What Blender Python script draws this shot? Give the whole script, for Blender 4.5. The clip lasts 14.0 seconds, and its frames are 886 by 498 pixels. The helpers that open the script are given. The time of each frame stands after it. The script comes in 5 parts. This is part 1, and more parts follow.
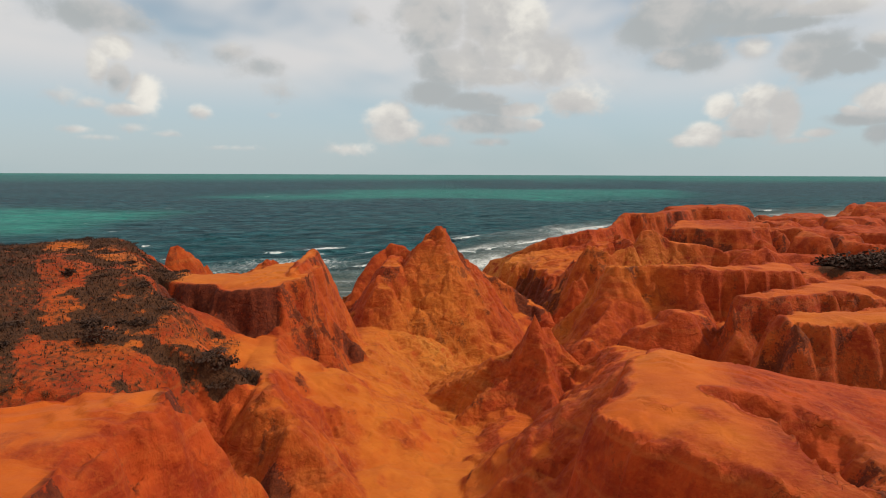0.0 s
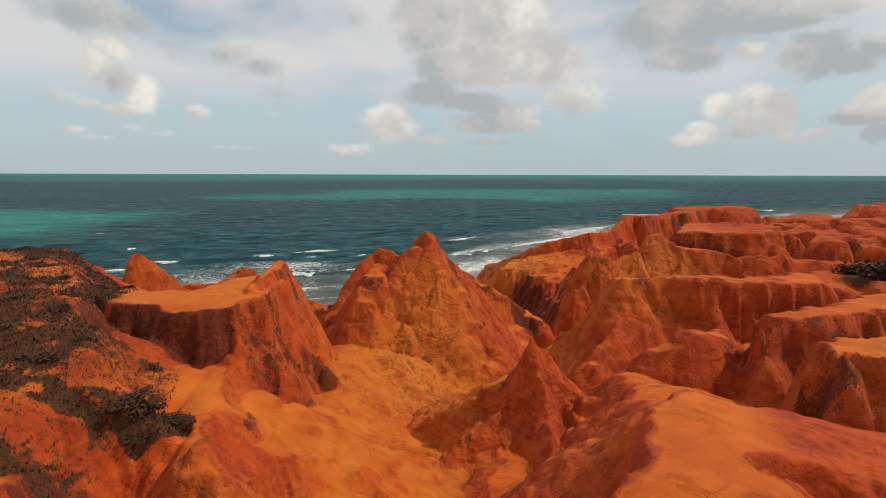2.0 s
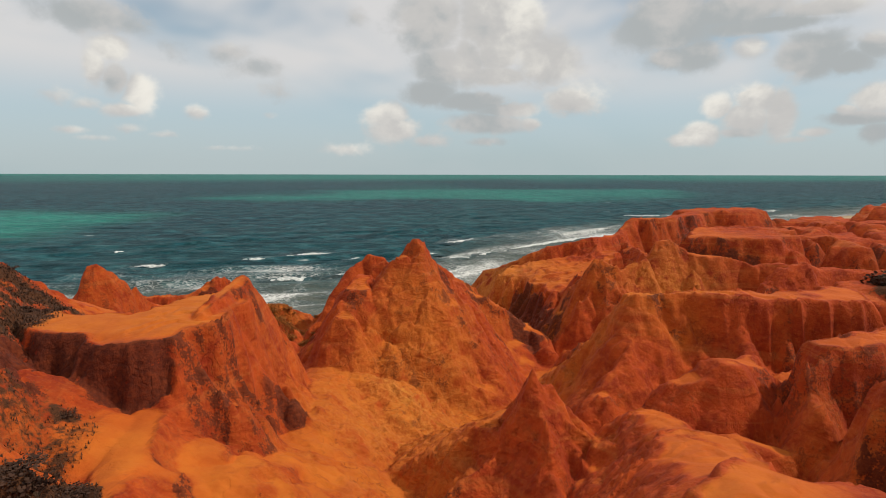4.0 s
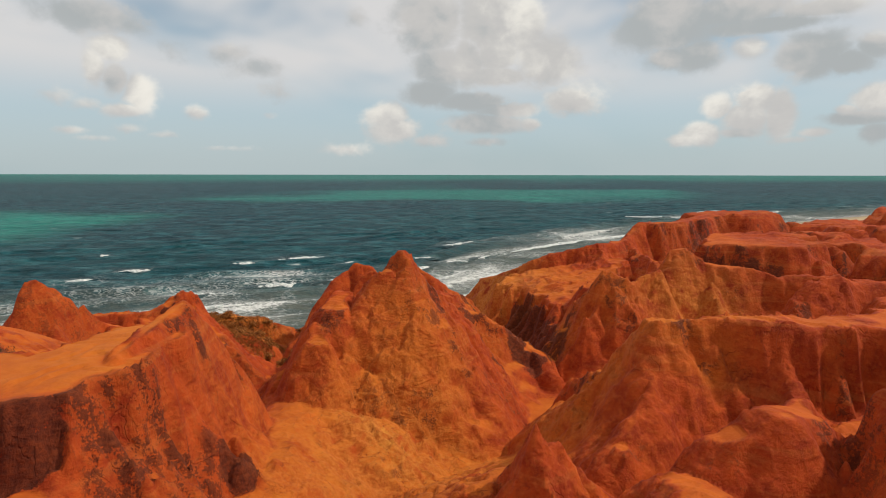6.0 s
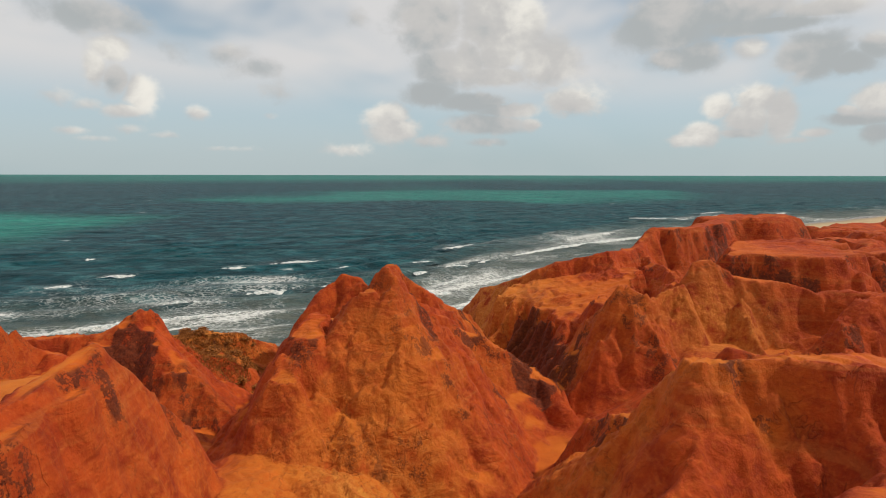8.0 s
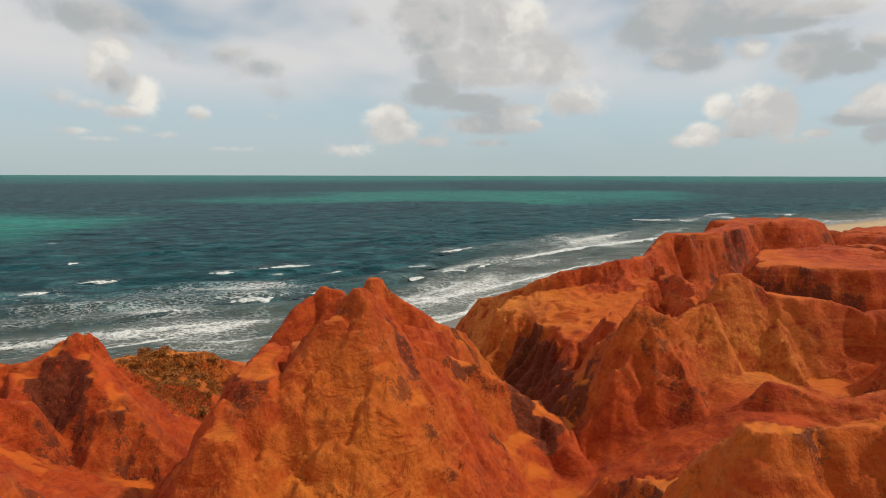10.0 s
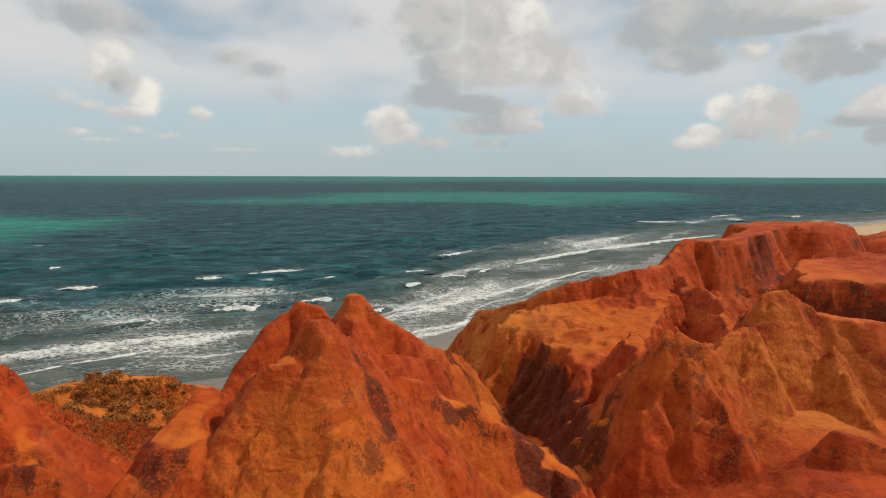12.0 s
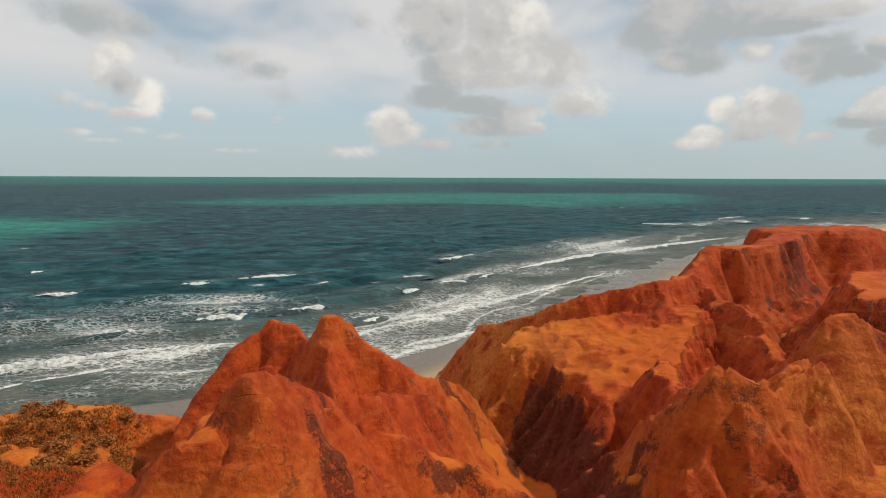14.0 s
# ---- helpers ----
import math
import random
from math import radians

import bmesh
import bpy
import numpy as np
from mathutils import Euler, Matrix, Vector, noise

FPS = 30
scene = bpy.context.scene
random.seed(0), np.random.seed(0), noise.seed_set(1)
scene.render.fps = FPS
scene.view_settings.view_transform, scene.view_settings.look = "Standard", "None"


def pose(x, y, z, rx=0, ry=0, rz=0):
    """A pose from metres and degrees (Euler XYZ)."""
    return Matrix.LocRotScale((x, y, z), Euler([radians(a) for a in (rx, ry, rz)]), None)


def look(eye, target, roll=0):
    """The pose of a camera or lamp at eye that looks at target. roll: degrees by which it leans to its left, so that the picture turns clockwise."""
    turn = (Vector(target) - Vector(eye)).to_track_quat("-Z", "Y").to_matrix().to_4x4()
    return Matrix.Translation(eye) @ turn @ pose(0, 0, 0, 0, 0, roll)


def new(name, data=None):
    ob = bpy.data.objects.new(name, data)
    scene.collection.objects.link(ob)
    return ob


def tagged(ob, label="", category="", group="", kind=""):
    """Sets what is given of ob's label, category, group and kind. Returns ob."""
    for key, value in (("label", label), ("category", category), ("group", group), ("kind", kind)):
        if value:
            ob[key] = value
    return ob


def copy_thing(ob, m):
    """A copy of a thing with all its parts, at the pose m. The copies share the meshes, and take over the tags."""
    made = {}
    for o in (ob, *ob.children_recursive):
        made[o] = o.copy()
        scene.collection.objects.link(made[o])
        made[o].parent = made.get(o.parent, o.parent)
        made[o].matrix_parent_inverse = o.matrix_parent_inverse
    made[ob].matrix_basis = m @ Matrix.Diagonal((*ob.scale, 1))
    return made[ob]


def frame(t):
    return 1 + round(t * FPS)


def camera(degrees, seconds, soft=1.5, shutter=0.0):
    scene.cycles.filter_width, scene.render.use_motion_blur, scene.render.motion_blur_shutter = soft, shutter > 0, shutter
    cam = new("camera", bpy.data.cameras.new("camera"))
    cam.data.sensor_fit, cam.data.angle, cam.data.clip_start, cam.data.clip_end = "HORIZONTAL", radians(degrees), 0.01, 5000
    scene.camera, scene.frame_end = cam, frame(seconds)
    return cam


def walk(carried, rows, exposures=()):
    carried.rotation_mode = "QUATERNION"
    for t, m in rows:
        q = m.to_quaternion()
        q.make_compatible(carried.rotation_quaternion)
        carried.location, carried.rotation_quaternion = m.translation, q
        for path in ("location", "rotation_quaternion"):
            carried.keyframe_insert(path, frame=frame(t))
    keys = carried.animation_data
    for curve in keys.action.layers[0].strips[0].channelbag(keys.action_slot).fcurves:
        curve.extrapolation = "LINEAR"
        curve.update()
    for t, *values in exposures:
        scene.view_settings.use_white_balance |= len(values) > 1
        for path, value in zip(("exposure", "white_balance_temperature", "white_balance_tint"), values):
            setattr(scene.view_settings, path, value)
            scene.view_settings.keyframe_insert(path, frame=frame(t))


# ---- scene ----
cam = camera(76.0, 14.0, soft=1.0)
PATH = [
    (0, (0.138, 0.866, 31.384), (0.118, 20.679, 28.666), 0.22),
    (0.5, (0.337, 2.567, 31.404), (0.336, 22.381, 28.685), 0.20),
    (1, (0.629, 4.216, 31.416), (0.645, 24.031, 28.696), 0.18),
    (1.5, (0.973, 5.881, 31.427), (1.004, 25.696, 28.705), 0.17),
    (2, (1.299, 7.515, 31.439), (1.342, 27.331, 28.717), 0.16),
    (2.5, (1.497, 9.133, 31.456), (1.549, 28.949, 28.734), 0.15),
    (3, (1.670, 10.653, 31.480), (1.730, 30.469, 28.758), 0.14),
    (5.5, (3.107, 19.794, 31.694), (3.181, 39.610, 28.977), 0.10),
    (6, (3.264, 21.671, 31.747), (3.335, 41.487, 29.032), 0.10),
    (6.5, (3.394, 23.648, 31.798), (3.462, 43.464, 29.085), 0.10),
    (7, (3.546, 25.590, 31.845), (3.609, 45.406, 29.135), 0.10),
    (7.5, (3.733, 27.638, 31.885), (3.790, 47.454, 29.178), 0.10),
    (8, (3.920, 29.833, 31.916), (3.970, 49.649, 29.213), 0.10),
    (10.5, (5.349, 40.572, 31.874), (5.350, 60.390, 29.196), 0.12),
    (11, (5.550, 42.835, 31.822), (5.540, 62.654, 29.152), 0.13),
    (11.5, (5.758, 45.056, 31.760), (5.736, 64.876, 29.096), 0.14),
    (12, (5.957, 47.208, 31.689), (5.922, 67.029, 29.033), 0.15),
    (12.5, (6.115, 49.415, 31.614), (6.068, 69.237, 28.967), 0.16),
    (13, (6.288, 51.453, 31.541), (6.228, 71.277, 28.903), 0.18),
    (13.5, (6.369, 53.608, 31.478), (6.296, 73.434, 28.849), 0.19),
    (14, (6.486, 55.691, 31.434), (6.400, 75.519, 28.815), 0.21),
]
walk(cam, [(t, look(eye, target, roll)) for t, eye, target, roll in PATH])

# ---- world, sun ----
SUN_AZ, SUN_EL = radians(87), radians(46)       # clockwise from +y (ahead), height
sun_dir = Vector((math.sin(SUN_AZ) * math.cos(SUN_EL), math.cos(SUN_AZ) * math.cos(SUN_EL), math.sin(SUN_EL)))
sun = new("sun", bpy.data.lights.new("sun", "SUN"))
sun.data.energy, sun.data.angle, sun.data.color = 2.55, radians(2.0), (1.0, 0.90, 0.74)
sun.matrix_world = look(sun_dir * 100, (0, 0, 0))
scene.view_settings.exposure = 0.0


class Nodes:
    """Small helper to write node trees."""

    def __init__(self, tree):
        self.tree = tree
        tree.nodes.clear()

    def add(self, kind, **props):
        n = self.tree.nodes.new("ShaderNode" + kind)
        for k, v in props.items():
            if k == "operation":
                n.operation = v
            elif k == "blend":
                n.data_type, n.blend_type = "RGBA", v
            elif k == "space":
                n.noise_dimensions = v
            elif k == "feature":
                n.feature = v
        return n

    def put(self, socket, value):
        if isinstance(value, bpy.types.NodeSocket):
            self.tree.links.new(value, socket)
        elif isinstance(value, (tuple, list)):
            socket.default_value = tuple(value) + (1.0,) if len(value) == 3 and socket.type == "RGBA" else tuple(value)
        else:
            socket.default_value = value

    def math(self, op, a, b=0.0, c=None, clamp=False):
        n = self.add("Math", operation=op)
        n.use_clamp = clamp
        self.put(n.inputs[0], a)
        self.put(n.inputs[1], b)
        if c is not None:
            self.put(n.inputs[2], c)
        return n.outputs[0]

    def ramp(self, v, lo, hi, a=0.0, b=1.0):
        """Smooth step of v from lo to hi, given out between a and b."""
        n = self.add("MapRange")
        n.interpolation_type = "SMOOTHSTEP"
        for i, q in enumerate((v, lo, hi, a, b)):
            self.put(n.inputs[i], q)
        return n.outputs[0]

    def mix(self, f, a, b, blend="MIX"):
        n = self.add("Mix", blend=blend)
        self.put(n.inputs[0], f)
        self.put(n.inputs[6], a)
        self.put(n.inputs[7], b)
        return n.outputs[2]

    def noise(self, vec, scale, detail=4.0, rough=0.55, warp=0.0):
        n = self.add("TexNoise")
        if vec is not None:
            self.put(n.inputs["Vector"], vec)
        n.inputs["Scale"].default_value, n.inputs["Detail"].default_value = scale, detail
        n.inputs["Roughness"].default_value, n.inputs["Distortion"].default_value = rough, warp
        return n.outputs[0]

    def stretch(self, vec, scale):
        n = self.add("Mapping")
        self.put(n.inputs["Vector"], vec)
        n.inputs["Scale"].default_value = scale
        return n.outputs[0]

    def attribute(self, name):
        n = self.add("Attribute")
        n.attribute_name = name
        return n.outputs["Fac"]

    def place(self):
        return self.add("NewGeometry").outputs["Position"]


def make_sky():
    """Nishita sky with cumulus and a thin white veil."""
    world = bpy.data.worlds.new("sky")
    scene.world = world
    world.use_nodes = True
    n = Nodes(world.node_tree)
    out, back = n.add("OutputWorld"), n.add("Background")
    n.tree.links.new(back.outputs[0], out.inputs[0])
    sky = n.add("TexSky")
    sky.sky_type, sky.sun_disc = "NISHITA", False
    sky.sun_elevation, sky.sun_rotation = SUN_EL, SUN_AZ
    sky.dust_density, sky.ozone_density = 1.2, 1.0
    way = n.add("TexCoord").outputs["Generated"]
    xyz = n.add("SeparateXYZ")
    n.put(xyz.inputs[0], way)
    u = n.math("ARCTAN2", xyz.outputs[0], xyz.outputs[1])
    v = n.math("ARCSINE", xyz.outputs[2])
    flat = n.add("CombineXYZ")
    n.put(flat.inputs[0], u)
    n.put(flat.inputs[1], n.math("MULTIPLY", v, 1.25))
    p = flat.outputs[0]
    big, fine = n.noise(p, 8.0, 7.0, 0.60, 0.25), n.noise(p, 24.0, 7.0, 0.62, 0.25)
    puff = n.math("ABSOLUTE", n.math("SUBTRACT", n.noise(p, 30.0, 3.0, 0.5, 0.2), 0.5))
    lump = n.math("ADD", n.math("MULTIPLY", big, 0.75), n.math("MULTIPLY", fine, 0.35))
    total, weight, light = 0.0, 0.001, 0.0
    for cu, cv, ru, rv, w, bright in (CLOUDS_LEFT + CLOUDS_LOW + CLOUDS_MIDDLE + CLOUDS_HIGH + CLOUDS_RIGHT):
        du = n.math("MULTIPLY", n.math("SUBTRACT", u, cu), 1 / ru)
        dv = n.math("MULTIPLY", n.math("SUBTRACT", v, cv), 1 / rv)
        r = n.math("MULTIPLY_ADD", du, du, n.math("MULTIPLY", dv, dv))
        bump = n.math("MULTIPLY", n.math("POWER", 2.718, n.math("MULTIPLY", r, -0.62)), w)
        total = n.math("MAXIMUM", total, bump)
        weight = n.math("ADD", weight, bump)
        glow = n.math("MULTIPLY_ADD", n.math("MULTIPLY_ADD", du, 0.4, dv), 0.22, bright)
        light = n.math("MULTIPLY_ADD", bump, glow, light)
    # the rest of the dome carries scattered cloud of its own
    ahead = n.ramp(n.math("ABSOLUTE", u), 0.75, 1.1)
    high = n.ramp(v, 0.32, 0.5)
    spare = n.math("MULTIPLY", n.math("MAXIMUM", ahead, high), n.ramp(n.noise(p, 3.0, 3.0), 0.42, 0.62))
    total = n.math("MAXIMUM", total, n.math("MULTIPLY", spare, 0.8))
    light = n.math("MULTIPLY_ADD", spare, 0.55, light)
    weight = n.math("ADD", weight, spare)
    dens = n.math("ADD", total, n.math("MULTIPLY", n.math("SUBTRACT", lump, 0.55), 1.55))
    dens = n.math("SUBTRACT", dens, n.math("MULTIPLY", n.math("SUBTRACT", puff, 0.08), 0.45))
    mask = n.math("MULTIPLY", n.ramp(dens, 0.22, 0.66), n.ramp(total, 0.15, 0.80, 0.65, 1.0))
    tone = n.math("ADD", n.math("DIVIDE", light, weight), n.math("MULTIPLY", n.math("SUBTRACT", n.noise(p, 13.0, 5.0, 0.52, 0.3), 0.5), 1.7))
    tone = n.math("SUBTRACT", tone, n.math("MULTIPLY", n.math("SUBTRACT", puff, 0.08), 0.5))
    cloud = n.mix(n.ramp(tone, -0.05, 0.45), (0.425, 0.45, 0.455), (0.56, 0.55, 0.535))
    cloud = n.mix(n.ramp(tone, 0.40, 1.15), cloud, (0.86, 0.83, 0.76))
    veil_noise = n.noise(n.stretch(p, (1.0, 2.0, 1.0)), 2.6, 3.0, 0.5, 0.3)
    veil = n.math("MULTIPLY", n.ramp(veil_noise, 0.26, 0.55), n.ramp(v, 0.08, 0.18, 0.14, 0.97))
    haze = n.ramp(v, 0.0, 0.30, 0.92, 0.35)
    blue = n.mix(1.0, sky.outputs[0], (SKY, SKY, SKY), "MULTIPLY")
    clear = n.mix(haze, blue, n.mix(n.ramp(v, 0.0, 0.12), (0.435, 0.53, 0.55), (0.46, 0.61, 0.68)))
    clear = n.mix(veil, clear, (0.69, 0.68, 0.675))
    full = n.mix(mask, clear, cloud)
    # below the horizon: far water
    full = n.mix(n.ramp(v, -0.0125, -0.0105), (0.045, 0.20, 0.19), full)
    n.put(back.inputs[0], full)
    back.inputs[1].default_value = 1.0


# cumulus: bearing, height, half width, half height, weight, brightness
CLOUDS_LEFT = (
    (-0.511, 0.178, 0.024, 0.016, 1, 1), (-0.535, 0.149, 0.015, 0.025, 0.9, 0.85), (-0.478, 0.117, 0.020, 0.029, 1, 0.95), (-0.507, 0.135, 0.019, 0.021, 0.9, 0.25),
    (-0.495, 0.091, 0.028, 0.009, 0.9, 0.6), (-0.540, 0.220, 0.074, 0.024, 0.75, 0.05), (-0.483, 0.212, 0.042, 0.018, 0.6, 0.2), (-0.432, 0.181, 0.029, 0.019, 0.5, 0.2),
    (-0.350, 0.184, 0.035, 0.017, 0.55, 0.1), (-0.308, 0.165, 0.041, 0.017, 0.5, 0.15), (-0.292, 0.126, 0.041, 0.018, 0.5, 0.35), (-0.397, 0.091, 0.019, 0.011, 0.7, 0.7),
    (-0.289, 0.090, 0.015, 0.007, 0.5, 0.7),
)
CLOUDS_LOW = (
    (-0.586, 0.105, 0.022, 0.013, 0.55, 0.5), (-0.549, 0.096, 0.023, 0.009, 0.5, 0.5), (-0.569, 0.059, 0.023, 0.006, 0.55, 0.7), (-0.542, 0.048, 0.027, 0.005, 0.5, 0.8),
    (-0.493, 0.063, 0.020, 0.008, 0.55, 0.55), (-0.447, 0.055, 0.022, 0.006, 0.45, 0.6), (-0.357, 0.037, 0.048, 0.005, 0.4, 0.6), (-0.161, 0.037, 0.040, 0.011, 0.55, 0.7),
    (-0.093, 0.094, 0.034, 0.019, 1, 0.95), (-0.079, 0.071, 0.040, 0.019, 0.95, 0.6), (-0.020, 0.052, 0.036, 0.012, 0.7, 0.55), (-0.143, 0.250, 0.022, 0.017, 0.45, 0.25),
)
CLOUDS_MIDDLE = (
    (-0.020, 0.244, 0.053, 0.046, 0.95, 0.3), (0.085, 0.243, 0.052, 0.054, 1, 0.35), (0.141, 0.233, 0.027, 0.043, 1, 0.95), (0.047, 0.182, 0.026, 0.037, 1, 0.9),
    (0.095, 0.195, 0.039, 0.032, 0.95, 0.2), (-0.001, 0.173, 0.044, 0.033, 0.9, 0.15), (-0.020, 0.132, 0.040, 0.021, 0.95, -0.2), (0.057, 0.118, 0.062, 0.014, 1, -0.25),
    (0.095, 0.159, 0.053, 0.015, 1, 0.7), (0.171, 0.180, 0.051, 0.040, 0.95, 0.55), (0.219, 0.116, 0.050, 0.025, 0.85, 0.65), (0.116, 0.104, 0.053, 0.014, 0.9, 0.6),
    (0.077, 0.081, 0.062, 0.016, 0.95, 0.35), (0.154, 0.080, 0.022, 0.010, 0.8, 0.65), (0.078, 0.050, 0.045, 0.009, 0.6, 0.15),
)
CLOUDS_HIGH = (
    (0.364, 0.229, 0.067, 0.044, 1, 0.1), (0.459, 0.236, 0.087, 0.020, 1, 0.3), (0.498, 0.213, 0.084, 0.011, 1, -0.15), (0.567, 0.227, 0.054, 0.012, 1, 0.55),
    (0.367, 0.176, 0.034, 0.019, 0.9, 0.15), (0.408, 0.177, 0.037, 0.023, 0.9, 0.3), (0.485, 0.183, 0.027, 0.018, 0.7, 0.75), (0.566, 0.163, 0.043, 0.032, 1, -0.05),
    (0.606, 0.152, 0.029, 0.017, 0.95, -0.1), (0.636, 0.171, 0.020, 0.017, 0.9, 0), (0.630, 0.179, 0.023, 0.008, 0.6, 0.5),
)
CLOUDS_RIGHT = (
    (0.445, 0.099, 0.020, 0.017, 0.95, 0.8), (0.498, 0.109, 0.027, 0.021, 1, 0.8), (0.529, 0.087, 0.019, 0.034, 1, 0.65), (0.485, 0.081, 0.031, 0.022, 1, 0.45),
    (0.482, 0.116, 0.011, 0.006, 0.9, 1), (0.423, 0.059, 0.024, 0.016, 1, 0.75), (0.399, 0.050, 0.023, 0.010, 0.8, 0.6), (0.478, 0.060, 0.031, 0.008, 0.8, 0.1),
    (0.574, 0.057, 0.019, 0.007, 0.7, 0.6), (0.546, 0.047, 0.032, 0.006, 0.55, 0.3), (0.642, 0.100, 0.025, 0.019, 1, 0.55), (0.626, 0.076, 0.035, 0.009, 1, -0.1),
    (0.612, 0.087, 0.015, 0.007, 0.8, 0.6), (0.646, 0.054, 0.017, 0.013, 0.8, -0.05),
)
SKY = 0.085
make_sky()


# ---- materials ----
def material(name):
    m = bpy.data.materials.new(name)
    m.use_nodes = True
    n = Nodes(m.node_tree)
    out, bsdf = n.add("OutputMaterial"), n.add("BsdfPrincipled")
    n.tree.links.new(bsdf.outputs[0], out.inputs[0])
    return m, n, bsdf


def bumped(n, bsdf, height, strength, distance):
    b = n.add("Bump")
    b.inputs["Strength"].default_value, b.inputs["Distance"].default_value = strength, distance
    n.put(b.inputs["Height"], height)
    n.put(bsdf.inputs["Normal"], b.outputs[0])


def earth_material():
    """Red laterite and sandstone: sand on the flats, stains, painted shade and pale beds on the faces."""
    m, n, bsdf = material("red_sandstone")
    p = n.place()
    sand, pale, stain_shade, scrub, beach = (n.attribute(a) for a in ("sand", "pale", "stain_shade", "scrub", "beach"))
    mid, fine = n.noise(p, 0.55, 6.0, 0.6, 0.2), n.noise(p, 3.2, 6.0, 0.65)
    grain = n.noise(p, 22.0, 3.0, 0.6)
    streak = n.noise(n.stretch(p, (1.0, 1.0, 0.30)), 1.3, 5.0, 0.62, 0.7)
    gold = n.attribute("gold")
    rust = n.mix(n.ramp(mid, 0.32, 0.68), (0.27, 0.027, 0.004), (0.46, 0.064, 0.008))
    ochre = n.mix(n.ramp(mid, 0.32, 0.68), (0.40, 0.066, 0.0060), (0.53, 0.120, 0.011))
    rock = n.mix(n.ramp(n.math("ADD", gold, n.math("MULTIPLY", n.math("SUBTRACT", fine, 0.5), 0.6)), 0.15, 0.85), rust, ochre)
    rock = n.mix(n.math("MULTIPLY", n.ramp(streak, 0.48, 0.66), n.math("SUBTRACT", 0.28, n.math("MULTIPLY", gold, 0.20))), rock, (0.17, 0.018, 0.005))
    # broken plates: fine scarps that follow the slope's own wandering
    plates = n.math("FRACT", n.math("MULTIPLY", n.noise(n.stretch(p, (1.0, 1.0, 1.6)), 0.42, 3.0, 0.5, 0.6), 6.0))
    plate = n.attribute("plate")
    # dark plate edges: cracks, with contact shade painted along them
    crack_shade = n.math("MULTIPLY", n.ramp(plates, 0.84, 0.97), n.ramp(n.math("MULTIPLY_ADD", plate, 0.08, n.noise(p, 0.9, 3.0)), 0.45, 0.62))
    rock = n.mix(n.math("MULTIPLY", crack_shade, 0.32), rock, (0.15, 0.018, 0.005))
    rock = n.mix(n.math("MULTIPLY", n.ramp(fine, 0.50, 0.62), 0.26), rock, (0.52, 0.110, 0.018))
    speck = n.noise(p, 8.0, 4.0, 0.7)
    rock = n.mix(n.math("MULTIPLY", n.ramp(speck, 0.61, 0.66), 0.20), rock, (0.11, 0.013, 0.004))
    # hairline joints that wander over the faces
    seam = n.noise(n.stretch(p, (1.0, 1.0, 0.55)), 0.42, 4.0, 0.55, 0.4)
    joint = n.math("MULTIPLY", n.ramp(n.math("ABSOLUTE", n.math("SUBTRACT", seam, 0.5)), 0.002, 0.010, 1.0, 0.0), n.ramp(n.noise(p, 0.33, 2.0), 0.52, 0.60))
    rock = n.mix(n.math("MULTIPLY", joint, 0.22), rock, (0.11, 0.012, 0.004))
    beds = n.noise(n.stretch(p, (0.05, 0.05, 1.0)), 1.5, 4.0, 0.55, 0.5)
    rock = n.mix(n.math("MULTIPLY", n.ramp(beds, 0.55, 0.68), 0.25), rock, (0.52, 0.16, 0.035))
    light = n.mix(n.ramp(fine, 0.35, 0.65), (0.41, 0.110, 0.014), (0.56, 0.195, 0.032))
    rock = n.mix(n.math("MULTIPLY", pale, n.ramp(mid, 0.30, 0.52)), rock, light)
    # one dark tone for stains and for shade painted into hollows
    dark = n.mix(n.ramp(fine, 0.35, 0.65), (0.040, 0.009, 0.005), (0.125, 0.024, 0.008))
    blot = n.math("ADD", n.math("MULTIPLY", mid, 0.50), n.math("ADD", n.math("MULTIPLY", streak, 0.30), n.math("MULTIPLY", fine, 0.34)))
    cover = n.math("MULTIPLY", n.ramp(stain_shade, 0.05, 0.5), n.ramp(n.math("ADD", n.math("MULTIPLY_ADD", n.math("SUBTRACT", speck, 0.5), 0.34, blot), n.math("MULTIPLY", stain_shade, 0.24)), 0.655, 0.715))
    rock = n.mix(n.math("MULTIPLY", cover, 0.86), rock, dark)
    loose = n.mix(n.ramp(mid, 0.3, 0.7), (0.41, 0.068, 0.007), (0.52, 0.100, 0.009))
    loose = n.mix(n.ramp(gold, 0.2, 0.9), loose, n.mix(n.ramp(mid, 0.3, 0.7), (0.45, 0.098, 0.009), (0.54, 0.140, 0.013)))
    loose = n.mix(n.math("MULTIPLY", crack_shade, n.math("MULTIPLY", plate, 0.75)), loose, (0.20, 0.028, 0.005))
    loose = n.mix(n.math("MULTIPLY", n.ramp(grain, 0.45, 0.7), 0.3), loose, (0.54, 0.135, 0.018))
    loose = n.mix(n.math("MULTIPLY", pale, n.ramp(fine, 0.40, 0.62, 0.1, 0.75)), loose, (0.55, 0.20, 0.032))
    loose = n.mix(n.math("MULTIPLY", n.ramp(pale, 0.82, 1.0), n.ramp(mid, 0.3, 0.6, 0.3, 0.9)), loose, (0.60, 0.25, 0.040))
    cover_of_sand = n.ramp(n.math("MULTIPLY_ADD", n.math("SUBTRACT", fine, 0.5), 0.4, sand), 0.18, 0.82)
    col = n.mix(cover_of_sand, rock, loose)
    litter = n.mix(n.ramp(grain, 0.35, 0.65), (0.028, 0.011, 0.005), (0.115, 0.040, 0.013))
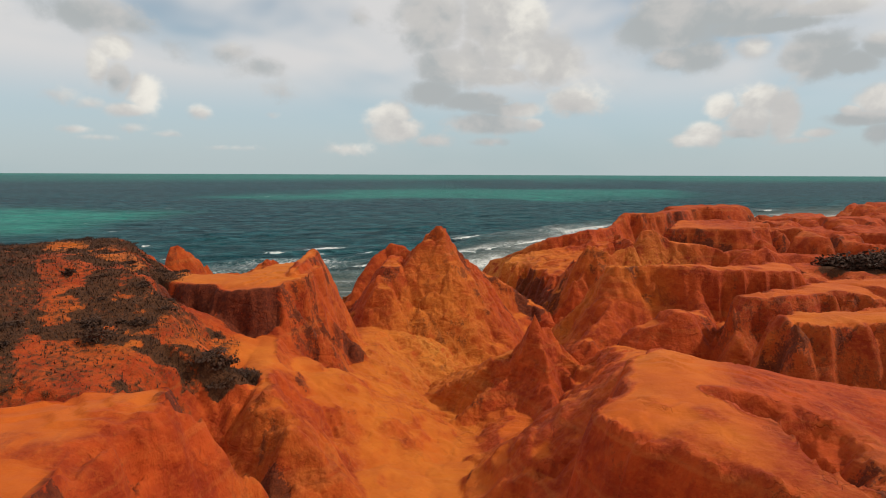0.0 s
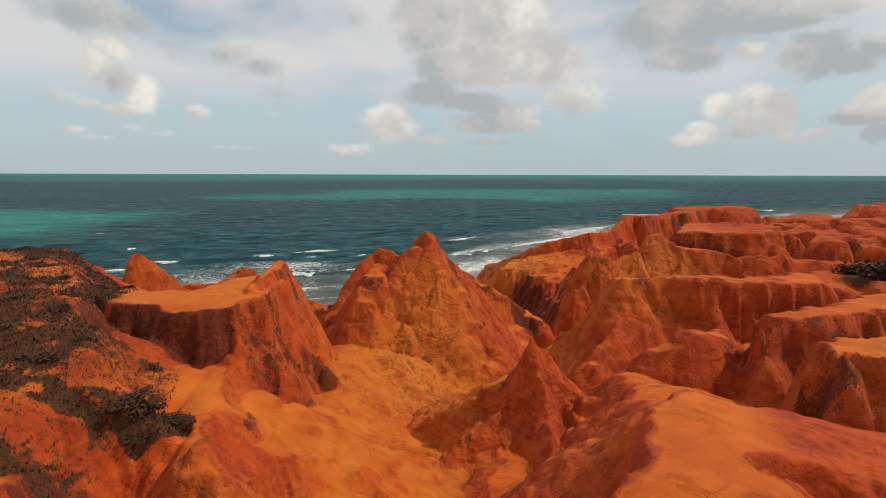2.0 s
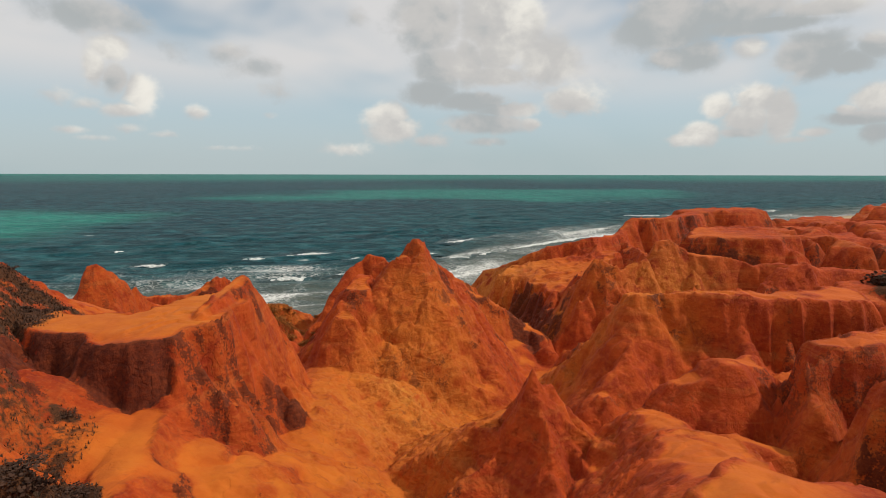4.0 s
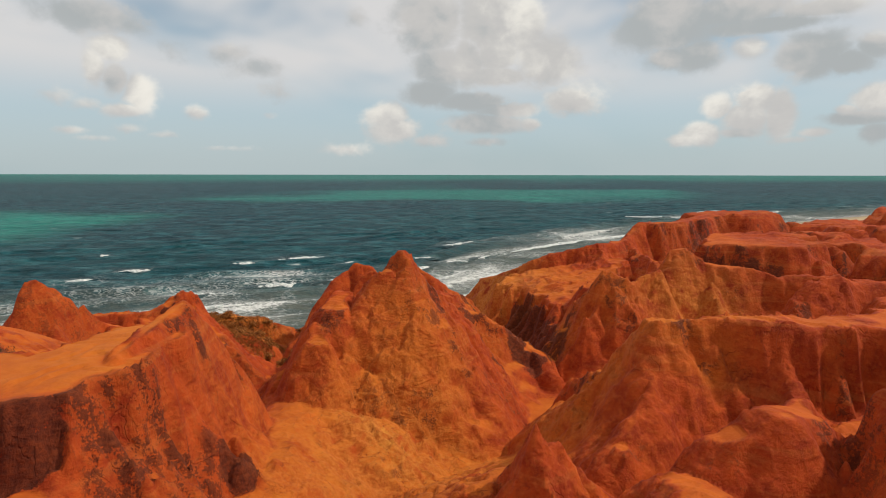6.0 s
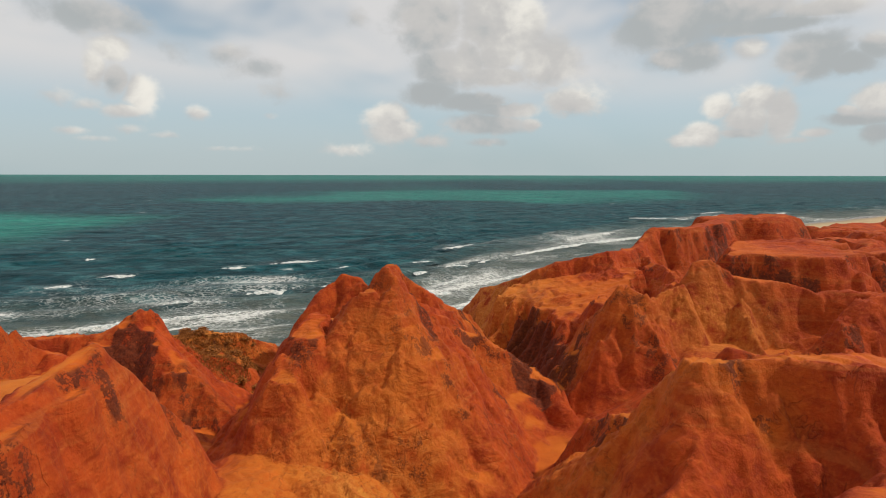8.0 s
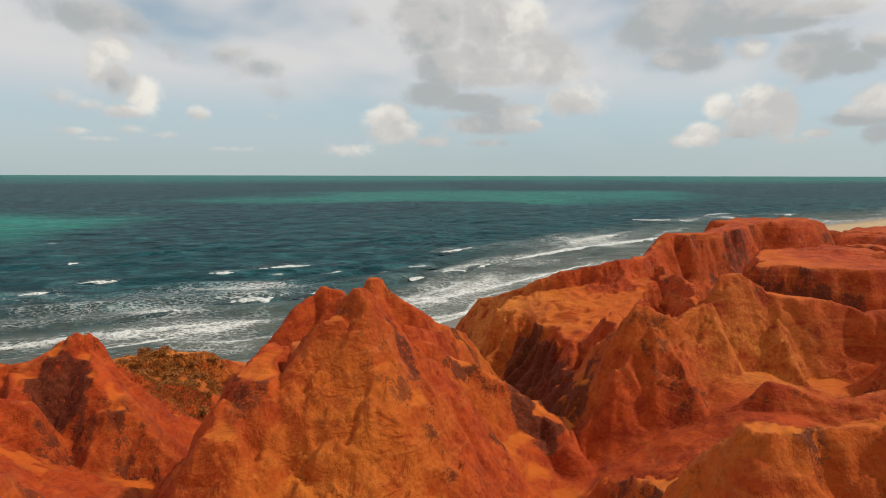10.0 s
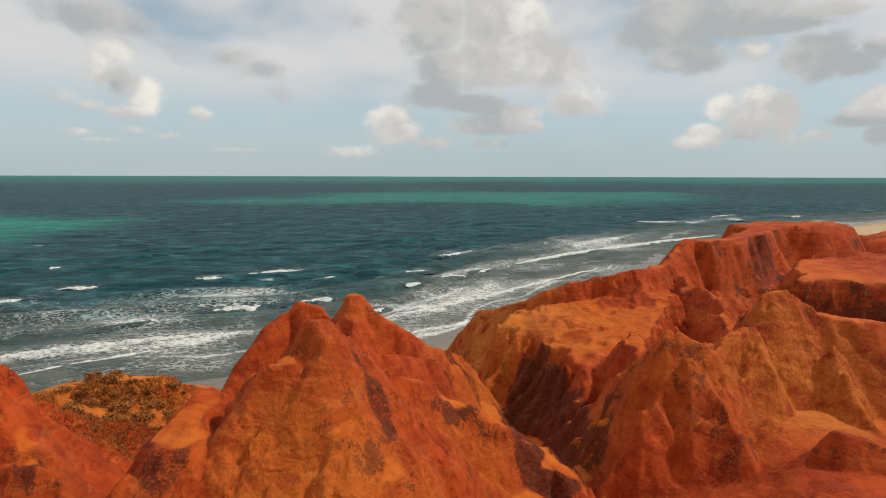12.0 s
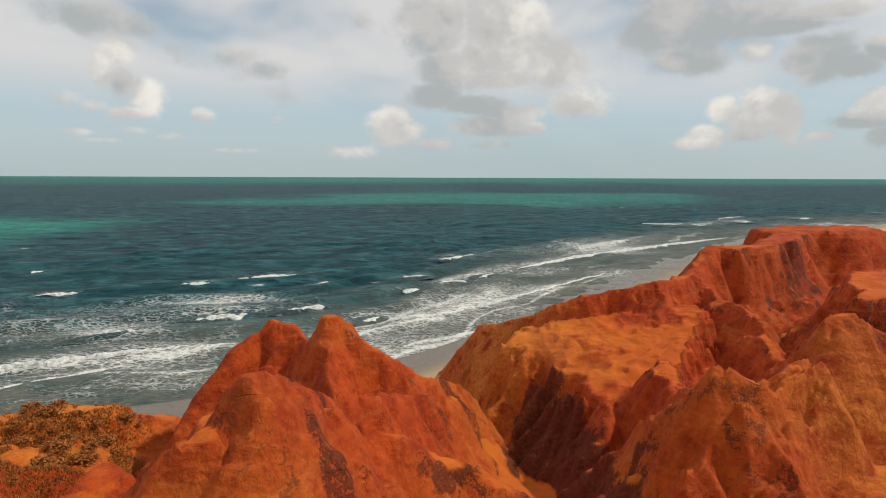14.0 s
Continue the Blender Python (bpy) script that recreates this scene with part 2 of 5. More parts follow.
    col = n.mix(n.math("MULTIPLY", n.ramp(scrub, 0.05, 0.3), n.ramp(n.math("ADD", n.math("ADD", n.math("MULTIPLY", fine, 0.75), n.math("MULTIPLY", grain, 0.25)), n.math("MULTIPLY", scrub, 0.42)), 0.60, 0.80)), col, litter)
    shore = n.mix(n.ramp(mid, 0.3, 0.7), (0.42, 0.30, 0.17), (0.50, 0.37, 0.22))
    wet = n.attribute("wet")
    shore = n.mix(wet, shore, (0.15, 0.12, 0.09))
    col = n.mix(beach, col, shore)
    n.put(bsdf.inputs["Base Color"], col)
    n.put(bsdf.inputs["Roughness"], n.math("SUBTRACT", 0.92, n.math("MULTIPLY", wet, 0.66)))
    bsdf.inputs["Specular IOR Level"].default_value = 0.25
    h = n.math("ADD", n.math("MULTIPLY", mid, 0.5), n.math("ADD", n.math("MULTIPLY", fine, 0.26), n.math("MULTIPLY", grain, 0.025)))
    h = n.math("ADD", h, n.math("MULTIPLY", streak, 0.36))
    h = n.math("ADD", h, n.math("MULTIPLY", plates, n.math("MULTIPLY_ADD", plate, 0.20, 0.12)))
    h = n.math("SUBTRACT", h, n.math("MULTIPLY", joint, 0.14))
    soft = n.math("SUBTRACT", 1.0, n.math("MULTIPLY", n.math("MAXIMUM", sand, beach), n.math("SUBTRACT", 0.74, n.math("MULTIPLY", plate, 0.5))))
    bumped(n, bsdf, n.math("MULTIPLY", h, soft), 0.85, 0.5)
    return m


def sea_material():
    m, n, bsdf = material("sea_water")
    p = n.place()
    foam, shallow, green = n.attribute("foam"), n.attribute("shallow"), n.attribute("green")
    chop = n.noise(n.stretch(p, (0.75, 1.3, 1.0)), 0.24, 6.0, 0.66, 0.4)
    swell = n.noise(n.stretch(p, (0.22, 1.0, 1.0)), 0.06, 6.0, 0.62, 0.3)
    ripple = n.noise(n.stretch(p, (0.6, 1.4, 1.0)), 1.4, 4.0, 0.6)
    drift = n.noise(n.stretch(p, (0.3, 1.0, 1.0)), 0.008, 4.0, 0.55, 0.3)
    lop = n.noise(n.stretch(p, (0.75, 1.0, 1.0)), 0.12, 5.0, 0.62, 0.5)
    # dark wave faces and light sky glints are painted into the water colour
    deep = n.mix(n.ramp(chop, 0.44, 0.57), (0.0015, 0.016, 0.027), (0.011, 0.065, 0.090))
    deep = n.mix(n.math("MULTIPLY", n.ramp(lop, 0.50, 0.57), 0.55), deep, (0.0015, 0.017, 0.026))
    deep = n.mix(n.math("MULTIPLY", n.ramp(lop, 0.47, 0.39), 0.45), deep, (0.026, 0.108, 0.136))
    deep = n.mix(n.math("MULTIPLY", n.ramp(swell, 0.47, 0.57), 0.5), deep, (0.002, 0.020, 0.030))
    deep = n.mix(n.math("MULTIPLY", n.ramp(drift, 0.42, 0.60), 0.30), deep, (0.008, 0.070, 0.082))
    # finer chop, its glints and dark sides painted the same way
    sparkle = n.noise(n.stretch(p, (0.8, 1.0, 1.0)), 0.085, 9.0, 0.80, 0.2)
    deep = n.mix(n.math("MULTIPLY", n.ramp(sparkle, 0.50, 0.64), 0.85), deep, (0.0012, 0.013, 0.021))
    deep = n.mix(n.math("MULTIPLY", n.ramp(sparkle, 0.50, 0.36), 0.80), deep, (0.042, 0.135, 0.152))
    jade = n.mix(n.ramp(n.math("ADD", n.math("MULTIPLY", chop, 0.5), n.math("MULTIPLY", lop, 0.5)), 0.42, 0.58), (0.030, 0.25, 0.20), (0.011, 0.150, 0.128))
    jade = n.mix(n.math("MULTIPLY", n.ramp(sparkle, 0.50, 0.66), 0.45), jade, (0.006, 0.085, 0.080))
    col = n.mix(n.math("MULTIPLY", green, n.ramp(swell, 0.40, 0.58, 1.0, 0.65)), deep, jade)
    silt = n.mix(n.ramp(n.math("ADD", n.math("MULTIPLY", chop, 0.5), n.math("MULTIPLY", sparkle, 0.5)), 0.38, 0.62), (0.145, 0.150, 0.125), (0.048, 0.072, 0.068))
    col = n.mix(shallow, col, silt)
    lace = n.add("TexVoronoi")
    lace.feature = "DISTANCE_TO_EDGE"
    warp = n.add("TexNoise")
    n.put(warp.inputs["Vector"], p)
    warp.inputs["Scale"].default_value, warp.inputs["Detail"].default_value = 0.35, 4.0
    n.put(lace.inputs["Vector"], n.mix(1.0, n.stretch(p, (0.7, 1.2, 1.0)), n.mix(1.0, warp.outputs["Color"], (3.5, 3.5, 0.0), "MULTIPLY"), "ADD"))
    lace.inputs["Scale"].default_value = 0.9
    web = n.ramp(lace.outputs[0], 0.02, 0.20, 1.0, 0.0)
    torn = n.math("ADD", n.math("MULTIPLY", web, 0.22), n.math("ADD", n.math("MULTIPLY", chop, 0.5), n.math("MULTIPLY", n.noise(p, 0.8, 7.0, 0.72), 0.65)))
    white = n.math("MULTIPLY", n.ramp(n.math("ADD", torn, n.math("MULTIPLY", foam, 0.72)), 0.84, 1.36), n.ramp(foam, 0.02, 0.22))
    caps = n.ramp(n.math("ADD", n.noise(n.stretch(p, (0.45, 1.3, 1.0)), 0.11, 3.0, 0.5), n.math("MULTIPLY", ripple, 0.08)), 0.765, 0.80)
    white = n.math("MAXIMUM", white, n.math("MULTIPLY", caps, 0.6))
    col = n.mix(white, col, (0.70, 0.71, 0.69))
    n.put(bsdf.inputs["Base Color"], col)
    n.put(bsdf.inputs["Roughness"], n.math("ADD", 0.45, n.math("MULTIPLY", white, 0.4)))
    bsdf.inputs["Specular IOR Level"].default_value = 0.03
    h = n.math("ADD", n.math("ADD", n.math("MULTIPLY", swell, 2.5), n.math("MULTIPLY", lop, 1.6)), n.math("ADD", chop, n.math("MULTIPLY", ripple, 0.15)))
    bumped(n, bsdf, h, 0.8, 1.1)
    return m


def foam_material():
    m, n, bsdf = material("sea_foam")
    p = n.place()
    f = n.noise(p, 1.6, 6.0, 0.7)
    n.put(bsdf.inputs["Base Color"], n.mix(n.ramp(f, 0.36, 0.58), (0.36, 0.42, 0.42), (0.80, 0.81, 0.79)))
    bsdf.inputs["Roughness"].default_value = 0.8
    bumped(n, bsdf, f, 1.0, 0.4)
    return m


EARTH, SEA, FOAM = earth_material(), sea_material(), foam_material()


# ---- noise and shapes of the land ----
def hashed(i, j, seed):
    h = (i.astype(np.int64) * 374761393 + j.astype(np.int64) * 668265263 + seed * 974711) & 0xFFFFFFFF
    h = ((h ^ (h >> 13)) * 1274126177) & 0xFFFFFFFF
    h = ((h ^ (h >> 16)) * 2246822519) & 0xFFFFFFFF
    return ((h ^ (h >> 15)) & 0xFFFF) / 65535.0


def vnoise(x, y, seed=0):
    i, j = np.floor(x), np.floor(y)
    a, b = x - i, y - j
    a, b = a * a * a * (a * (a * 6 - 15) + 10), b * b * b * (b * (b * 6 - 15) + 10)
    lo = hashed(i, j, seed) * (1 - a) + hashed(i + 1, j, seed) * a
    hi = hashed(i, j + 1, seed) * (1 - a) + hashed(i + 1, j + 1, seed) * a
    return (lo * (1 - b) + hi * b) * 2 - 1


def fbm(x, y, size, octaves=4, seed=0, rough=0.5):
    out, amp = 0.0, 1.0
    for k in range(octaves):
        out = out + amp * vnoise(x / size + 17.3 * k, y / size - 9.1 * k, seed + k)
        amp, size = amp * rough, size / 2.03
    return out


def step(v, lo, hi):
    t = np.clip((v - lo) / (hi - lo), 0, 1)
    return t * t * (3 - 2 * t)


SHORE_X = [-5300, -400, -110, -50, -28, 0, 12, 35, 55, 80, 112, 151, 313, 700, 5300]
SHORE_Y = [-1500, 25, 106, 127, 134, 153, 168, 200, 226, 256, 293, 338, 445, 620, 1900]


def shore_y(x):
    """The waterline's y at x, rounded off."""
    return sum(np.interp(x + o, SHORE_X, SHORE_Y) for o in (-9, -4, 0, 4, 9)) / 5


def seaward(x, y):
    """Metres from the waterline, plus on the sea's side."""
    slope = (shore_y(x + 6) - shore_y(x - 6)) / 12
    return (y - shore_y(x)) / np.sqrt(1 + slope * slope)


def fall(d, steep, talus, drop):
    """Height lost at d metres from an edge: steep first, gentler past a given drop."""
    first = drop / steep
    return np.where(d < first, steep * d, drop + talus * (d - first))


def ridge(px, py, line, steep=1.2, talus=0.8, drop=5.0):
    """A crest line of (x, y, height, half width) with flanks."""
    best = np.full(px.shape, -99.0)
    pairs = list(zip(line, line[1:])) or [(line[0], line[0])]
    for (ax, ay, az, aw), (bx, by, bz, bw) in pairs:
        l2 = (bx - ax) ** 2 + (by - ay) ** 2 + 1e-9
        t = np.clip(((px - ax) * (bx - ax) + (py - ay) * (by - ay)) / l2, 0, 1)
        d = np.hypot(px - ax - t * (bx - ax), py - ay - t * (by - ay)) - (aw + t * (bw - aw))
        d = 0.5 * (d + np.sqrt(d * d + 0.08))
        best = np.maximum(best, az + t * (bz - az) - fall(d, steep, talus, drop))
    return best


def mesa(px, py, outline, top, steep=2.5, talus=0.8, drop=5.0, soft=0.3):
    """A table with that outline; top: height at the outline's first corner, and its rise per metre in x and y."""
    dist, inside = np.full(px.shape, 1e9), np.zeros(px.shape, bool)
    for (ax, ay), (bx, by) in zip(outline, outline[1:] + outline[:1]):
        l2 = (bx - ax) ** 2 + (by - ay) ** 2
        t = np.clip(((px - ax) * (bx - ax) + (py - ay) * (by - ay)) / l2, 0, 1)
        dist = np.minimum(dist, np.hypot(px - ax - t * (bx - ax), py - ay - t * (by - ay)))
        cross = (ay > py) != (by > py)
        inside ^= cross & (px < (bx - ax) * (py - ay) / (by - ay + 1e-12) + ax)
    sd = np.where(inside, -dist, dist)
    d = 0.5 * (sd + np.sqrt(sd * sd + soft * soft))
    z, gx, gy = top
    x0, y0 = outline[0]
    cx, cy = np.clip(px, min(o[0] for o in outline), max(o[0] for o in outline)), np.clip(py, min(o[1] for o in outline), max(o[1] for o in outline))
    return z + gx * (cx - x0) + gy * (cy - y0) - fall(d, steep, talus, drop)


def channel(px, py, line, side):
    """The floor of a gully: line of (x, y, height, half width), rising to both sides."""
    best = np.full(px.shape, 99.0)
    for (ax, ay, az, aw), (bx, by, bz, bw) in zip(line, line[1:]):
        l2 = (bx - ax) ** 2 + (by - ay) ** 2
        t = np.clip(((px - ax) * (bx - ax) + (py - ay) * (by - ay)) / l2, 0, 1)
        d = np.maximum(np.hypot(px - ax - t * (bx - ax), py - ay - t * (by - ay)) - (aw + t * (bw - aw)), 0)
        best = np.minimum(best, az + t * (bz - az) + side * d)
    return best


def axis(lo, core0, core1, hi, fine, grow0, grow1, far=()):
    """Grid lines: fine in the core, wider and wider outside."""
    mid = list(np.arange(core0, core1, fine))
    up, s, v = [], fine, mid[-1]
    while v < hi:
        s += s * grow1
        v += s
        up.append(v)
    down, s, v = [], fine, mid[0]
    while v > lo:
        s += s * grow0
        v -= s
        down.append(v)
    far_lo, far_hi = [f for f in far if f < down[-1] - 5], [f for f in far if f > up[-1] + 5]
    return np.array(sorted(far_lo) + down[::-1] + mid + up + sorted(far_hi))


FAR = (-5300, -3000, -1500, -800, -450, 500, 800, 1500, 3000, 5300)
gx_, gy_ = axis(-160, -34, 42, 420, 0.18, 0.022, 0.022, FAR), axis(-30, 14, 108, 460, 0.18, 0.03, 0.013, FAR)
GX, GY = np.meshgrid(gx_, gy_)

# wandering of all outlines: a quiet one for the hills, a fluting one for the steep tables
def wander(amount, size, seed):
    return amount * (1 - 2.2 * np.abs(fbm(GX, GY, size, 2, seed)))


base_x, base_y = GX + 0.55 * fbm(GX, GY, 7.0, 3, 11), GY + 0.55 * fbm(GX, GY, 7.0, 3, 31)
wx = base_x + wander(0.30, 3.6, 21) + 0.14 * fbm(GX, GY, 1.1, 3, 25)
wy = base_y + wander(0.30, 3.6, 41) + 0.14 * fbm(GX, GY, 1.1, 3, 45)
fx = base_x + wander(0.48, 2.3, 23) + 0.20 * fbm(GX, GY, 0.9, 3, 27)
fy = base_y + wander(0.48, 2.3, 43) + 0.20 * fbm(GX, GY, 0.9, 3, 47)
OUT = seaward(GX, GY)

# valley floor and shore
inland = -OUT
floor_ = 13.0 + 1.0 * fbm(GX, GY, 16.0, 4, 51) + 0.06 * np.maximum(40 - GY, 0).clip(0, 60)
floor_ = floor_ - 4.5 * step(GX, -6, -13) * step(GY, 62, 78)
floor_ = np.minimum(floor_, channel(wx, wy, [(2, 20, 13.5, 2), (0, 40, 11.3, 2.0), (1, 52, 9.9, 2.2), (3, 64, 8.3, 2.0), (8, 69, 8.0, 1.8), (14, 75, 8.2, 1.0), (17, 83, 8.2, 0.8), (14.5, 95, 6.8, 0.8), (14, 105, 5.0, 0.8), (11, 118, 3.0, 1.0), (7, 133, 1.4, 2.0)], 0.5))
floor_ = np.minimum(floor_, channel(wx, wy, [(-13, 70, 10.0, 0.5), (-18, 90, 7.0, 0.6), (-17, 108, 3.5, 0.8), (-15, 122, 1.2, 2.0)], 0.55))
strand = 14 + 30 * step(GX, 30, 90)               # width of the beach
shore = np.where(inland < strand, -0.15 + 0.07 * np.minimum(inland, 20) + 0.01 * np.maximum(inland - 20, 0), 0.83 + (0.62 - 0.34 * step(GX, 45, 100)) * (inland - strand))
shore = np.where(inland < 0, 0.09 * inland, shore)
floor_ = np.minimum(floor_, shore)
floor_ = np.maximum(floor_, -6.0)

def ribs(px, py, x0, y0, x1, y1, count, top, away, reach, foot, seed):
    """Buttresses in a row below an edge, each a small crest that runs out and down."""
    r = random.Random(seed)
    best = np.full(px.shape, -99.0)
    for k in range(count):
        t = (k + r.uniform(0.2, 0.8)) / count
        ax, ay, far = x0 + t * (x1 - x0), y0 + t * (y1 - y0), reach * r.uniform(0.6, 1.25)
        side = r.uniform(-0.45, 0.45)
        dx, dy = away[0] * far + away[1] * side * far, away[1] * far - away[0] * side * far
        z0, z1 = top - r.uniform(0.2, 1.4), foot + r.uniform(-0.8, 0.8)
        line = [(ax, ay, z0, 0.15), (ax + 0.45 * dx, ay + 0.45 * dy, z0 + (z1 - z0) * r.uniform(0.5, 0.7), 0.25), (ax + dx, ay + dy, z1, 0.3)]
        near = (np.abs(px - ax) < 9) & (np.abs(py - ay) < 9)
        best[near] = np.maximum(best[near], ridge(px[near], py[near], line, 2.0, 1.1, 3.0))
    return best


